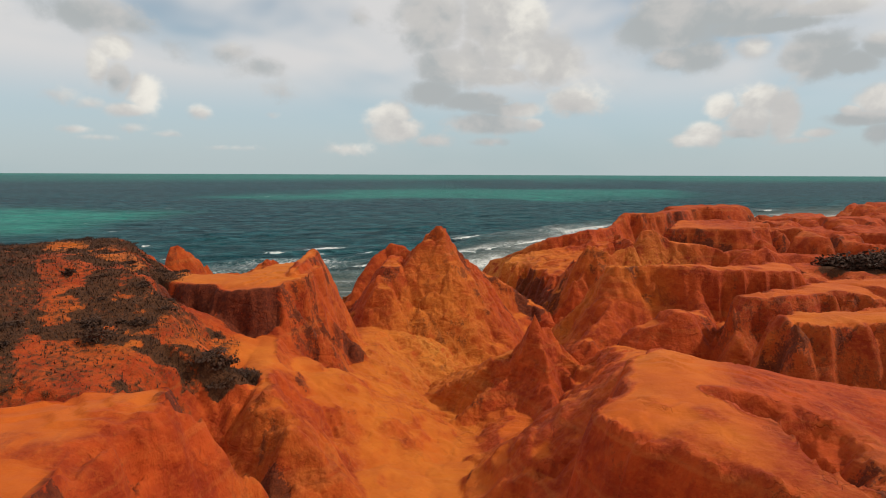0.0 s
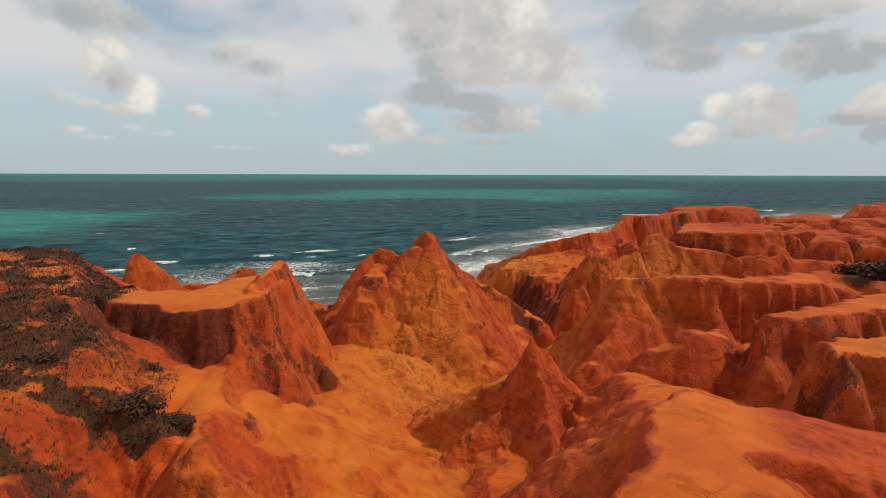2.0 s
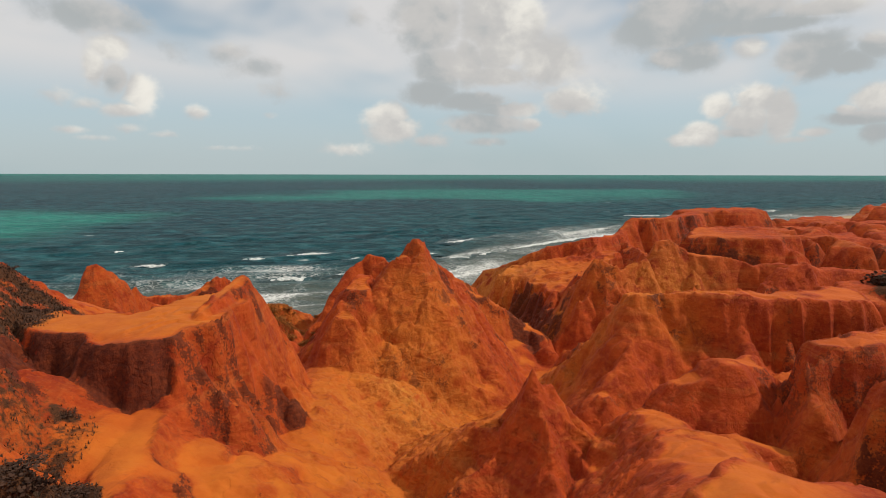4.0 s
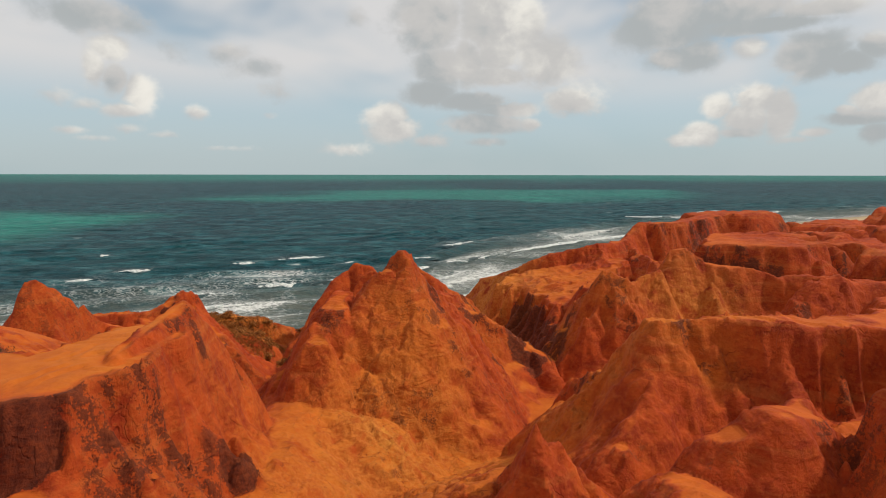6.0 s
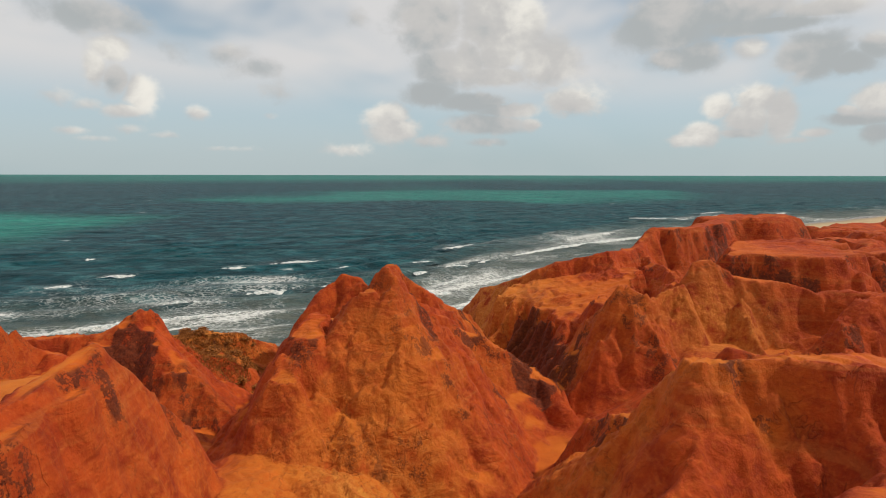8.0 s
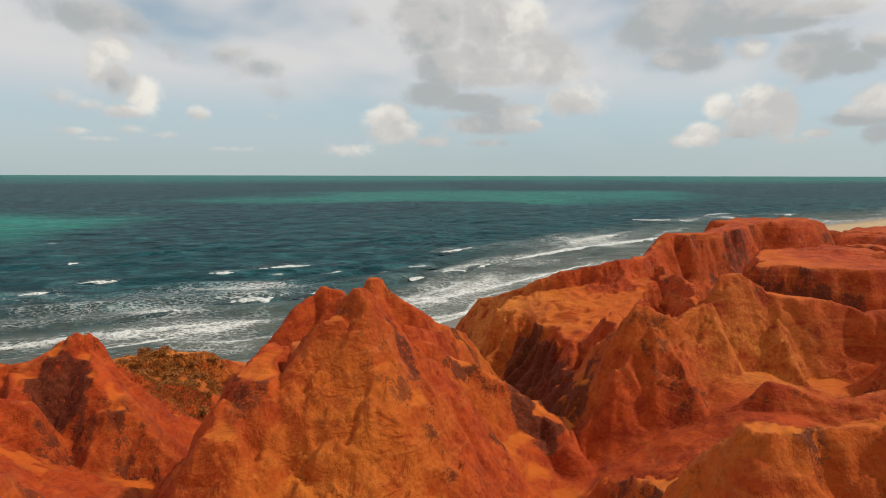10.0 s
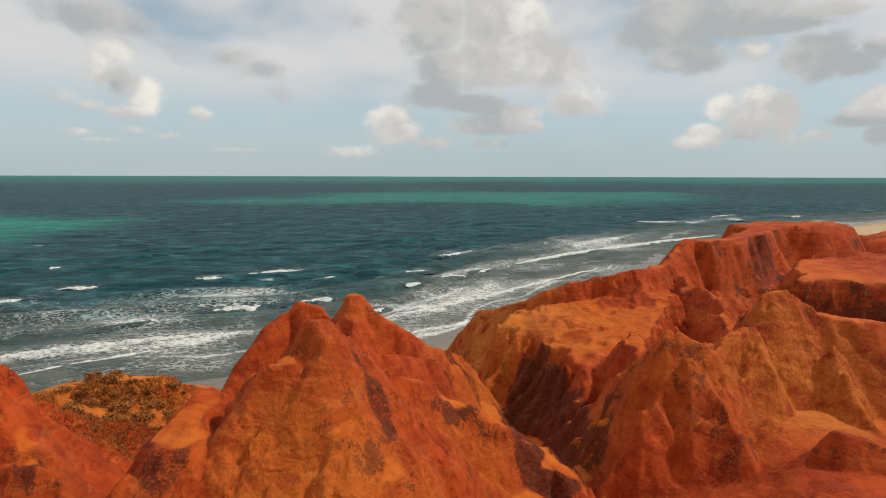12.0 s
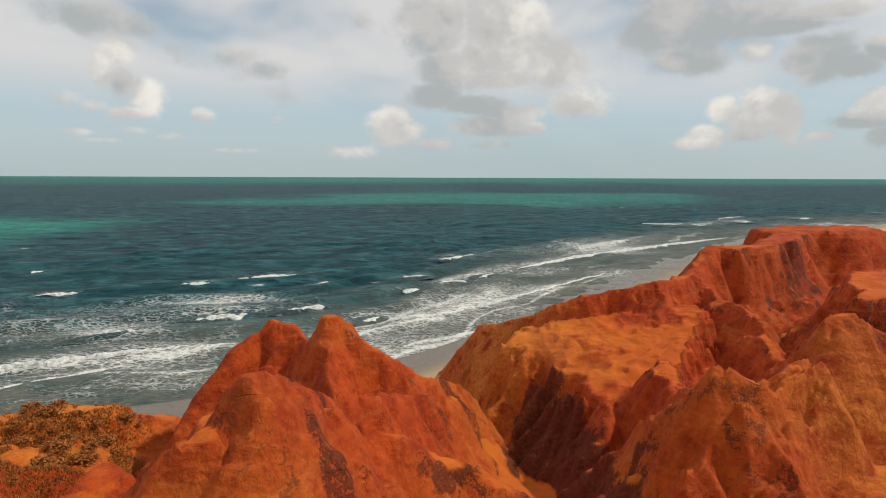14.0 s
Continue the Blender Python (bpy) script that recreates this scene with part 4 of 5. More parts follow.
# carving: rills on the flanks, crumbling and ledges; the flats stay smooth
zx, zy = np.gradient(Z, gx_, axis=1), np.gradient(Z, gy_, axis=0)
tilt_ = step(np.hypot(zx, zy), 0.45, 1.1)
carve = step(gap, 0.3, 2.5) * tilt_
rill = 1 - np.abs(fbm(GX, GY, 2.4, 4, 101, 0.55))
deep = np.clip(1 - np.abs(fbm(GX, GY, 6.5, 3, 105, 0.5)) - 0.62, 0, 1) / 0.38
Z = Z - carve * 0.85 * deep ** 1.4 + 0.2 * carve
Z = Z - carve * (0.60 * np.clip(rill - 0.5, 0, 1) ** 1.3 + 0.11 * (1 - np.abs(fbm(GX, GY, 0.9, 3, 111))))
ledge = Z * 0.9 + 0.8 * fbm(GX, GY, 8.0, 3, 115)
Z = Z + carve * 0.10 * np.sin(2 * math.pi * ledge) * step(fbm(GX, GY, 5.0, 2, 117), -0.2, 0.5)
Z = Z + (0.04 + 0.06 * tilt_) * fbm(GX, GY, 3.0, 3, 121) * step(inland, 6, 20)
bowl = np.exp(-((GX - 1) / 9) ** 2 - ((GY - 55) / 17) ** 2)
Z = Z + bowl * 0.12 * fbm(GX, GY, 2.2, 4, 125)

torn = step(GX + 0.25 * (90 - GY), 44, 60) * step(gap, 2.0, 6.0)
Z = Z - torn * (3.2 * step(1 - np.abs(fbm(GX, GY, 15.0, 3, 127)), 0.78, 0.97) + 0.5 * (1 - np.abs(fbm(GX, GY, 4.0, 3, 129)))) + 0.45 * torn
Z = Z + 0.22 * step(GX, 16, 24) * step(GY, 34, 40) * fbm(GX, GY, 5.0, 3, 131)
scarp = fbm(GX, GY, 6.5, 4, 133) * 3.2
Z = Z + (bowl + 0.5 * np.exp(-((GX + 2) / 7) ** 2 - ((GY - 76) / 9) ** 2)) * 0.34 * (scarp - np.floor(scarp)) * step(np.abs(scarp - np.round(scarp)), 0.02, 0.10)
# plates: broken slabs whose edges stand a hand's width proud, in swarms on the flanks
slab = 2.2 * fbm(GX + 0.5 * Z, GY, 4.6, 3, 137) + 0.75 * Z
swarm = step(fbm(GX, GY, 7.0, 2, 139), -0.25, 0.25) * step(gap, 0.2, 1.5) * step(inland, 25, 40)
skirt = np.exp(-((GX + 2) / 8) ** 2 - ((GY - 66) / 9) ** 2)
Z = Z + np.maximum(swarm, skirt) * (0.14 + 0.16 * tilt_ + 0.10 * skirt) * (slab - np.floor(slab))
# weathered edges: steep faces lose their sharpest steps
steep_ = step(np.hypot(np.gradient(Z, gx_, axis=1), np.gradient(Z, gy_, axis=0)), 1.0, 2.2)
for _ in range(1):
    pad = np.pad(Z, 1, mode="edge")
    soft_ = (pad[:-2, 1:-1] + pad[2:, 1:-1] + pad[1:-1, :-2] + pad[1:-1, 2:]) / 4
    Z = Z + 0.55 * steep_ * (soft_ - Z)

# normals of the whole sheet
zx, zy = np.gradient(Z, gx_, axis=1), np.gradient(Z, gy_, axis=0)
NZ = 1 / np.sqrt(1 + zx * zx + zy * zy)
NORMAL = np.stack([-zx * NZ, -zy * NZ, NZ], -1)

# how level the ground is, evened out over about half a metre
GRADE = NZ
for _ in range(4):
    pad = np.pad(GRADE, 1, mode="edge")
    GRADE = 0.2 * GRADE + 0.2 * (pad[:-2, 1:-1] + pad[2:, 1:-1] + pad[1:-1, :-2] + pad[1:-1, 2:])
# where the ground is sandy, pale, covered, or darkened by stains and painted shade
n1, n2 = fbm(GX, GY, 9.0, 4, 141), fbm(GX, GY, 3.0, 4, 151)
sand_ = step(GRADE + 0.12 * n2 + 0.05 * n1, 0.78, 0.95)
sand_ = sand_ * (1 - 0.75 * step(GX - 0.35 * (GY - 24) + 0.8 * n2, 11.5, 14.5) * step(GY, 40, 33))
sand_ = sand_ * (1 - 0.8 * step(GX, 38, 56))
hill_ = step(GX, -13.5, -15.5) * step(GY, 25, 27) * step(GY, 45, 42)
sand_ = sand_ * (1 - 0.85 * hill_)
red_floor = np.exp(-((GX - 31) / 13) ** 2 - ((GY - 77) / 11) ** 2)
sand_ = sand_ * (1 - 0.9 * step(red_floor, 0.2, 0.5))
beach_ = step(3.2 + 0.5 * n2 - Z, 0, 0.8) * step(inland - 45 * step(GX, 50, 110), 40, 26)
wet_ = step(inland + 1.5 * n1, 15 + 10 * step(GX, 20, 80), 7)
pale_ = np.clip(0.14 * step(n1, 0.1, 0.6) + 1.0 * np.exp(-((GX - 12) / 6) ** 2 - ((GY - 122) / 14) ** 2) + 0.70 * np.exp(-((GX - 33) / 8) ** 2 - ((GY - 89) / 4.5) ** 2)
               + 0.9 * np.exp(-((GX + 28) / 8) ** 2 - ((GY - 105) / 8) ** 2) + 0.7 * np.exp(-((GX - 0) / 8) ** 2 - ((GY - 60) / 8) ** 2) + 0.45 * np.exp(-((GX + 2.5) / 2.6) ** 2 - ((GY - 63.4 + 0.4 * (GX + 2.5)) / 0.9) ** 2), 0, 1)
stain_shade_ = np.clip(0.22 * step(n1, 0.1, 0.6) + 0.34 * step(n2, 0.30, 0.8), 0, 1) * step(GRADE, 0.93, 0.72)
stain_shade_ = np.clip(stain_shade_ + 0.08 * step(GRADE, 0.9, 0.7) * (step(GX, -7, -11) * step(GY, 46, 52) * step(GY, 100, 92) + step(GX, 16, 24)), 0, 1)
stain_shade_ = stain_shade_ * (1 - 0.6 * np.exp(-((GX + 3) / 8) ** 2 - ((GY - 72) / 12) ** 2)) + 0.6 * step(GRADE, 0.9, 0.7) * np.exp(-((GX + 0.5) / 2.2) ** 2 - ((GY - 82) / 6) ** 2) * step(n2, -0.1, 0.4)
gold_ = 0.30 + 0.30 * n1
gold_ = gold_ + 0.55 * np.exp(-((GX + 1) / 9) ** 2 - ((GY - 57) / 13) ** 2) - 0.25 * step(GX, -7, -11) * step(GY, 58, 64) * step(GY, 98, 92) - 0.55 * np.exp(-((GX + 10.5) / 3.5) ** 2 - ((GY - 51) / 8) ** 2) - 0.35 * np.exp(-((GX + 16) / 5) ** 2 - ((GY - 44.5) / 2.5) ** 2) + 0.15 * np.exp(-((GX - 9.5) / 3.5) ** 2 - ((GY - 27) / 6) ** 2)
# last term: sand on the fin's right side, its sunlit tone painted in
gold_ = gold_ + 0.45 * np.exp(-((GX + 30) / 9) ** 2 - ((GY - 103) / 8) ** 2) + 0.4 * np.exp(-((GX - 14) / 6) ** 2 - ((GY - 118) / 12) ** 2) + 0.4 * np.exp(-((GX - 11.3) / 1.6) ** 2 - ((GY - 48.3) / 2.0) ** 2)
# last term: the hump's shaded left face painted redder
gold_ = gold_ - 0.30 * step(GX, 20, 34) - 0.10 * step(GX, -13, -19) * step(GY, 24, 28) * step(GY, 66, 56) - 0.5 * np.exp(-((GX - 6.5) / 2.0) ** 2 - ((GY - 27) / 4) ** 2)
# middle term: redder earth right of the hump, with lens falloff painted in
gold_ = gold_ + 0.30 * step(GRADE, 0.80, 0.97) - 0.6 * step(GX - 0.35 * (GY - 24) + 0.8 * n2, 11.5, 14.5) * step(GY, 40, 33) - 0.30 * step(GX, 20, 34) * step(GY, 30, 60)
# first term: the fin's slopes turned from the sun, painted redder
gold_ = gold_ - 0.7 * np.exp(-((GX - 7) / 4.5) ** 2 - ((GY - 42) / 8) ** 2) + 0.25 * np.exp(-((GX + 2) / 6) ** 2 - ((GY - 52) / 14) ** 2)
gold_ = gold_ - 0.38 * np.exp(-((GX + 1) / 8) ** 2 - ((GY - 79) / 9) ** 2)
gold_ = gold_ - 0.12 * step(GX, 4, 7) * step(GY, 38, 34) - 0.22 * step(GX, -8, -9.5) * step(GY, 26, 23.5)
gold_ = gold_ + 0.45 * step(GRADE, 0.88, 0.97) * step(GX, -10, -13) * step(GX, -32, -28) * step(GY, 44, 46) * step(GY, 60, 56)
gold_ = gold_ + (0.35 + 0.4 * n2) * np.exp(-((GX - 27) / 11) ** 2 - ((GY - 58) / 4) ** 2) + (0.4 + 0.4 * n2) * np.exp(-((GX - 29) / 8) ** 2 - ((GY - 88) / 5) ** 2)
gold_ = np.clip(gold_, 0, 1)
stain_shade_ = np.maximum(stain_shade_, 1.0 * step(GRADE, 0.9, 0.65) * step(np.exp(-((GX + 17) / 5.5) ** 2 - ((GY - 44) / 3.2) ** 2), 0.12, 0.4) * step(GX, -12.4, -13.2))
stain_shade_ = np.maximum(stain_shade_, 0.9 * step(np.exp(-((GX + 14.3) / 1.6) ** 2 - ((GY - 29.2) / 1.3) ** 2) + 0.25 * n2, 0.4, 0.7))
stain_shade_ = np.maximum(stain_shade_, 0.22 * step(GRADE, 0.9, 0.7) * step(np.exp(-((GX + 10) / 3) ** 2 - ((GY - 47) / 6) ** 2) + 0.25 * n2, 0.45, 0.8))
# gully walls under the sea cliff: dark stain plus painted gully shade
stain_shade_ = np.maximum(stain_shade_, step(GRADE, 0.92, 0.7) * step(np.exp(-((GX - 15.0) / 4.2) ** 2 - ((GY - 100) / 12) ** 2) + 0.15 * n2, 0.25, 0.6))
stain_shade_ = np.maximum(stain_shade_, 0.16 * step(red_floor, 0.2, 0.6))
# inner gully: shade of a deeper cut put into the colour
stain_shade_ = np.maximum(stain_shade_, step(GRADE, 0.97, 0.8) * step(np.exp(-((GX - 13.5) / 3.6) ** 2 - ((GY - 89) / 9) ** 2) + 0.12 * n2, 0.35, 0.6))
stain_shade_ = np.maximum(stain_shade_, 0.38 * step(GRADE, 0.95, 0.75) * step(np.exp(-((GX - 29) / 7) ** 2 - ((GY - 48) / 8) ** 2) + 0.2 * n2, 0.3, 0.7))
stain_shade_ = np.maximum(stain_shade_, 0.62 * step(np.exp(-((GX - 2.2 - 0.55 * (76 - GY)) / 1.2) ** 2 - ((GY - 76.4) / 3.4) ** 2) + 0.25 * n2, 0.35, 0.80))
stain_shade_ = np.maximum(stain_shade_, 0.45 * step(np.exp(-((GX + 6.4) / 1.9) ** 2 - ((GY - 71.0) / 3.6) ** 2) + 0.30 * n2, 0.55, 0.85))
# darker patch in the hollow beyond the terrace edge
stain_shade_ = np.maximum(stain_shade_, 0.95 * step(np.exp(-((GX + 8.6) / 1.7) ** 2 - ((GY - 27.6) / 1.6) ** 2) + 0.2 * n2, 0.40, 0.65))
stain_shade_ = np.maximum(stain_shade_, 0.9 * step(np.exp(-((GX + 8.2) / 1.2) ** 2 - ((GY - 52.5) / 1.6) ** 2) + 0.15 * n2, 0.40, 0.65))
stain_shade_ = np.maximum(stain_shade_, 0.8 * step(np.exp(-((GX + 26) / 3.0) ** 2 - ((GY - 82.5) / 2.4) ** 2) + 0.15 * n2, 0.42, 0.65))
stain_shade_ = np.maximum(stain_shade_, 0.50 * np.exp(-((GX + 1) / 9) ** 2 - ((GY - 82) / 13) ** 2) * step(n2, -0.05, 0.5) * step(GRADE, 0.95, 0.8))
# steep edge of the sand terrace: its shaded side darkened in the colour
stain_shade_ = np.maximum(stain_shade_, 1.0 * step(GRADE, 0.85, 0.65) * step(GX, -13.5, -12) * step(GX, -7, -8.5) * step(GY, 25, 23.5) * step(n2, -0.5, 0.1))
# cut face of the hump: shade painted on as a dark tone
stain_shade_ = np.maximum(stain_shade_, 0.5 * step(GRADE, 0.75, 0.5) * step(GX, 4, 5.5) * step(GX, 13, 11) * step(GY, 27, 25) * step(n2, -0.4, 0.2))
# hollow between the peaks: its shade painted into the rock colour
stain_shade_ = np.maximum(stain_shade_, 0.7 * step(GRADE, 0.95, 0.8) * step(np.exp(-((GX + 1.2) / 2.4) ** 2 - ((GY - 88) / 5) ** 2) + 0.25 * n2, 0.45, 0.75))
tan_face = step(np.exp(-((GX - 33) / 8) ** 2 - ((GY - 89) / 4.5) ** 2), 0.25, 0.6)
stain_shade_ = stain_shade_ * (1 - 0.7 * tan_face)
# shadowed hollow under the far mesa, darkened by colour
stain_shade_ = np.maximum(stain_shade_, 0.6 * step(GRADE, 0.9, 0.7) * step(np.exp(-((GX - 57) / 7) ** 2 - ((GY - 131) / 9) ** 2) + 0.15 * n2, 0.3, 0.6))
near_hump = np.exp(-((GX - 5.5) / 3.5) ** 2 - ((GY - 29) / 8) ** 2)
pale_, stain_shade_ = pale_ * (1 - step(near_hump, 0.2, 0.6)), stain_shade_ * (1 - 0.8 * step(near_hump, 0.2, 0.6))
edge = -22.2 - 0.62 * (GY - 30)                    # right of this line the scrub thins out
n3 = fbm(GX, GY, 2.2, 4, 161, 0.6)
clump = np.exp(-((GX + 13.3 - 0.3 * (GY - 34.5)) / 2.0) ** 2 - ((GY - 34.5) / 1.9) ** 2)
mats = np.maximum(0.9 * step(n3, -0.50, 0.20), 0.50 + 0.20 * step(GX + 0.3 * (GY - 30) + n2, -19, -22)) * step(edge + 1.2 * n2 - GX, -0.5, 0.8)
scrub_ = np.maximum(mats, np.maximum(0.38 + 0.14 * n2, 0.85 * step(fbm(GX, GY, 2.4, 4, 163, 0.6), 0.12, 0.62)) * step(GX, -13.5, -15.5))
scrub_ = np.maximum(scrub_, step(clump + 0.18 * n2, 0.38, 0.55))
scrub_ = np.maximum(scrub_, np.maximum(step(GX, -20, -23) * step(GY, 41.2, 42.6) * np.maximum(0.95 * step(n3, -0.15, 0.2), step(GY, 54, 57)), step(np.exp(-((GX + 16.5) / 0.9) ** 2 - ((GY - 41) / 0.7) ** 2), 0.4, 0.6)))
scrub_ = scrub_ * step(GY, 23.5, 27) * step(GY, 61, 56) * np.maximum(step(GX, -20, -24), step(GY, 43, 40))
rightbush = np.exp(-((GX - 60) / 9) ** 2 - ((GY - 76) / 6) ** 2)
scrub_ = np.maximum(scrub_, step(rightbush + 0.2 * n2, 0.35, 0.6))
tuft_ = np.exp(-((GX + 26) / 7.5) ** 2 - ((GY - 97.5) / 8.5) ** 2) * (0.15 + 0.85 * step(n2, -0.25, 0.35))
plate_ = np.clip(bowl * 1.2 + 0.35 * np.exp(-((GX + 2) / 9) ** 2 - ((GY - 67) / 7) ** 2), 0, 1)
LAYERS = {"plate": plate_, "sand": sand_, "pale": pale_, "stain_shade": stain_shade_, "scrub": scrub_, "beach": beach_, "wet": wet_, "gold": gold_}


def sheet(name, faces, points, normals, layers, mat):
    """One mesh from part of a grid, with the grid's own smooth normals."""
    used, idx = np.unique(faces, return_inverse=True)
    me = bpy.data.meshes.new(name)
    me.vertices.add(len(used))
    me.vertices.foreach_set("co", points[used].astype(np.float32).ravel())
    me.loops.add(faces.size)
    me.loops.foreach_set("vertex_index", idx.reshape(-1).astype(np.int32))
    me.polygons.add(len(faces))
    me.polygons.foreach_set("loop_start", np.arange(0, faces.size, 4, dtype=np.int32))
    me.update(calc_edges=True)
    me.polygons.foreach_set("use_smooth", np.ones(len(faces), bool))
    for key, values in layers.items():
        a = me.attributes.new(key, "FLOAT", "POINT")
        a.data.foreach_set("value", values.ravel()[used].astype(np.float32))
    me.normals_split_custom_set_from_vertices(normals.reshape(-1, 3)[used].tolist())
    me.materials.append(mat)
    return new(name, me)


def quads(rows, cols):
    a = np.arange(rows * cols).reshape(rows, cols)
    return np.stack([a[:-1, :-1], a[:-1, 1:], a[1:, 1:], a[1:, :-1]], -1).reshape(-1, 4)


LAND = np.stack([GX, GY, Z], -1).reshape(-1, 3)
land_faces = quads(*GX.shape)


def islands(mask):
    """Numbers the connected pieces of a mask; 0 outside."""
    label = np.where(mask, np.arange(1, mask.size + 1).reshape(mask.shape), 0)
    while True:
        pad = np.pad(label, 1)
        best = np.maximum.reduce([label, pad[:-2, 1:-1], pad[2:, 1:-1], pad[1:-1, :-2], pad[1:-1, 2:]]) * mask
        best = np.where(mask, np.concatenate([[0], best.ravel()])[best], 0)
        if (best == label).all():
            return label
        label = best


# small stray islands join the piece round them; large ones become parts of their own
cell_owner = owner[:-1, :-1].copy()
cell_part = np.zeros(cell_owner.shape, np.int64)
for q in range(1, len(PIECES) + 1):
    jj, ii = np.nonzero(cell_owner == q)
    if not len(jj):
        continue
    box = (slice(max(jj.min() - 1, 0), jj.max() + 2), slice(max(ii.min() - 1, 0), ii.max() + 2))
    label = islands(cell_owner[box] == q)
    for k in np.unique(label[label > 0]):
        here = label == k
        if here.sum() < 120:
            pad = np.pad(here, 1)
            ring = (pad[:-2, 1:-1] | pad[2:, 1:-1] | pad[1:-1, :-2] | pad[1:-1, 2:]) & ~here
            near = cell_owner[box][ring]
            if len(near):
                cell_owner[box][here] = np.bincount(near).argmax()
for q in range(1, len(PIECES) + 1):
    jj, ii = np.nonzero(cell_owner == q)
    if not len(jj):
        continue
    box = (slice(jj.min(), jj.max() + 1), slice(ii.min(), ii.max() + 1))
    label = islands(cell_owner[box] == q)
    for k in np.unique(label[label > 0]):
        here = label == k
        cell_part[box][here] = k
        if here.sum() < 120:
            cell_owner[box][here] = 0
face_owner, face_part = cell_owner.ravel(), cell_part.ravel()
above = Z[:-1, :-1].ravel() > -5.5
some = land_faces[(face_owner == 0) & above]
tagged(sheet("ground", some, LAND, NORMAL, LAYERS, EARTH), "orange sandy valley floor and beach", "ground", kind="structure")
whole = {}
for q, (k, part_name) in enumerate(PIECES):
    mine = (face_owner == q + 1) & above
    if not mine.any():
        continue
    name, label, category, parts = FORMS[k]
    if len(parts) == 1:
        tagged(sheet(name, land_faces[mine], LAND, NORMAL, LAYERS, EARTH), label, category, kind="structure" if name == "land_behind" else "")
        continue
    if k not in whole:
        whole[k] = tagged(new(name), label, category)
    for c in np.unique(face_part[mine]):
        sheet(part_name, land_faces[mine & (face_part == c)], LAND, NORMAL, LAYERS, EARTH).parent = whole[k]


def land_height(x, y):
    """Height of the land at (x, y)."""
    i = min(max(int(np.searchsorted(gx_, x)) - 1, 0), len(gx_) - 2)
    j = min(max(int(np.searchsorted(gy_, y)) - 1, 0), len(gy_) - 2)
    a, b = (x - gx_[i]) / (gx_[i + 1] - gx_[i]), (y - gy_[j]) / (gy_[j + 1] - gy_[j])
    return (Z[j, i] * (1 - a) + Z[j, i + 1] * a) * (1 - b) + (Z[j + 1, i] * (1 - a) + Z[j + 1, i + 1] * a) * b


# ---- sea ----
# breaking waves: line of the crest, width, height, how far the swell runs on
WAVES = (
    (((-62, 160), (-54, 165)), 2.4, 1.1, 7), (((-48, 172), (-36, 179)), 2.6, 1.2, 7), (((-30, 181), (-21, 187)), 2.4, 1.1, 6), (((-68, 211), (-59, 215)), 2.4, 1.0, 5),
    (((-56, 218), (-35, 229)), 4.2, 1.3, 8), (((-30, 214), (-25, 216)), 1.8, 0.8, 8), (((-98, 195), (-89, 201)), 2.0, 0.9, 5), (((-124, 230), (-120, 232)), 3.0, 1.0, 3),
    (((-104, 180), (-97, 185)), 2.0, 0.9, 5), (((-78, 136), (-69, 141), (-54, 149), (-31, 159)), 1.9, 0.7, 5), (((-64, 129), (-58, 135), (-46, 146)), 0.9, 0.35, 3),
    (((-5, 175), (4, 180)), 1.6, 0.7, 4), (((-11, 172), (-7, 177)), 1.8, 0.8, 3), (((2, 174), (6, 178)), 1.4, 0.5, 2), (((-5, 204), (0, 208)), 1.8, 0.7, 5),
    (((-7, 224), (1, 227)), 2.2, 0.9, 5), (((3, 215), (13, 220)), 2.0, 0.8, 5), (((16, 225), (23, 232)), 1.8, 0.8, 4), (((4, 259), (21, 275)), 3.6, 1.1, 5), (((4, 188), (8, 191)), 1.4, 0.6, 3),
    (((30, 244), (59, 273), (104, 308), (150, 342)), 2.2, 0.7, 6), (((-1, 156), (14, 167)), 1.0, 0.4, 2), (((8, 182), (34, 209), (58, 236)), 0.9, 0.35, 3),
    (((132, 424), (171, 412)), 2.6, 0.7, 8), (((201, 462), (233, 486)), 3.0, 0.8, 6), (((202, 432), (214, 437)), 3.0, 0.8, 5), (((260, 464), (276, 472)), 3.0, 0.8, 5), (((82, 317), (92, 322)), 2.2, 0.8, 5),
)
sx = axis(-400, -130, 130, 700, 0.7, 0.03, 0.02, FAR)
sq = axis(-26, 0, 130, 900, 0.55, 0.05, 0.022, (1500, 2500, 4000, 7500))
SX, SQ = np.meshgrid(sx, sq)
SY = shore_y(SX) + SQ
SO = seaward(SX, SY)
bend = 6.0 * fbm(SX, SY, 45.0, 3, 201)
phase = SO + bend
swell_ = np.sin(phase * 2 * math.pi / 17.0) * np.exp(-((SO - 45) / 45) ** 2) * 0.5
swell_ = swell_ + 0.22 * np.sin(phase * 2 * math.pi / 29.0 + 1.0) * step(SO, 20, 70) * step(SO, 900, 300)
swell_ = swell_ + 0.26 * fbm(SX * 0.5, SY, 7.0, 3, 211) * step(SO, 4, 30)
roll = SO + 9.0 * fbm(SX, SY, 70.0, 3, 205)
lines = np.clip(np.sin(roll * 2 * math.pi / 23.0) - 0.35, 0, 1) ** 1.3 * step(fbm(SX, SY, 34.0, 2, 207), -0.10, 0.35)
swell_ = swell_ + 1.1 * lines * step(SO, 14, 40) * step(SO, 260, 150)
SZ = swell_ * step(SO, 1, 14) + 0.02
crest = 0.5 + 0.5 * np.sin(phase * 2 * math.pi / 17.0 + 0.8)
patch = fbm(SX, SY, 38.0, 4, 221)
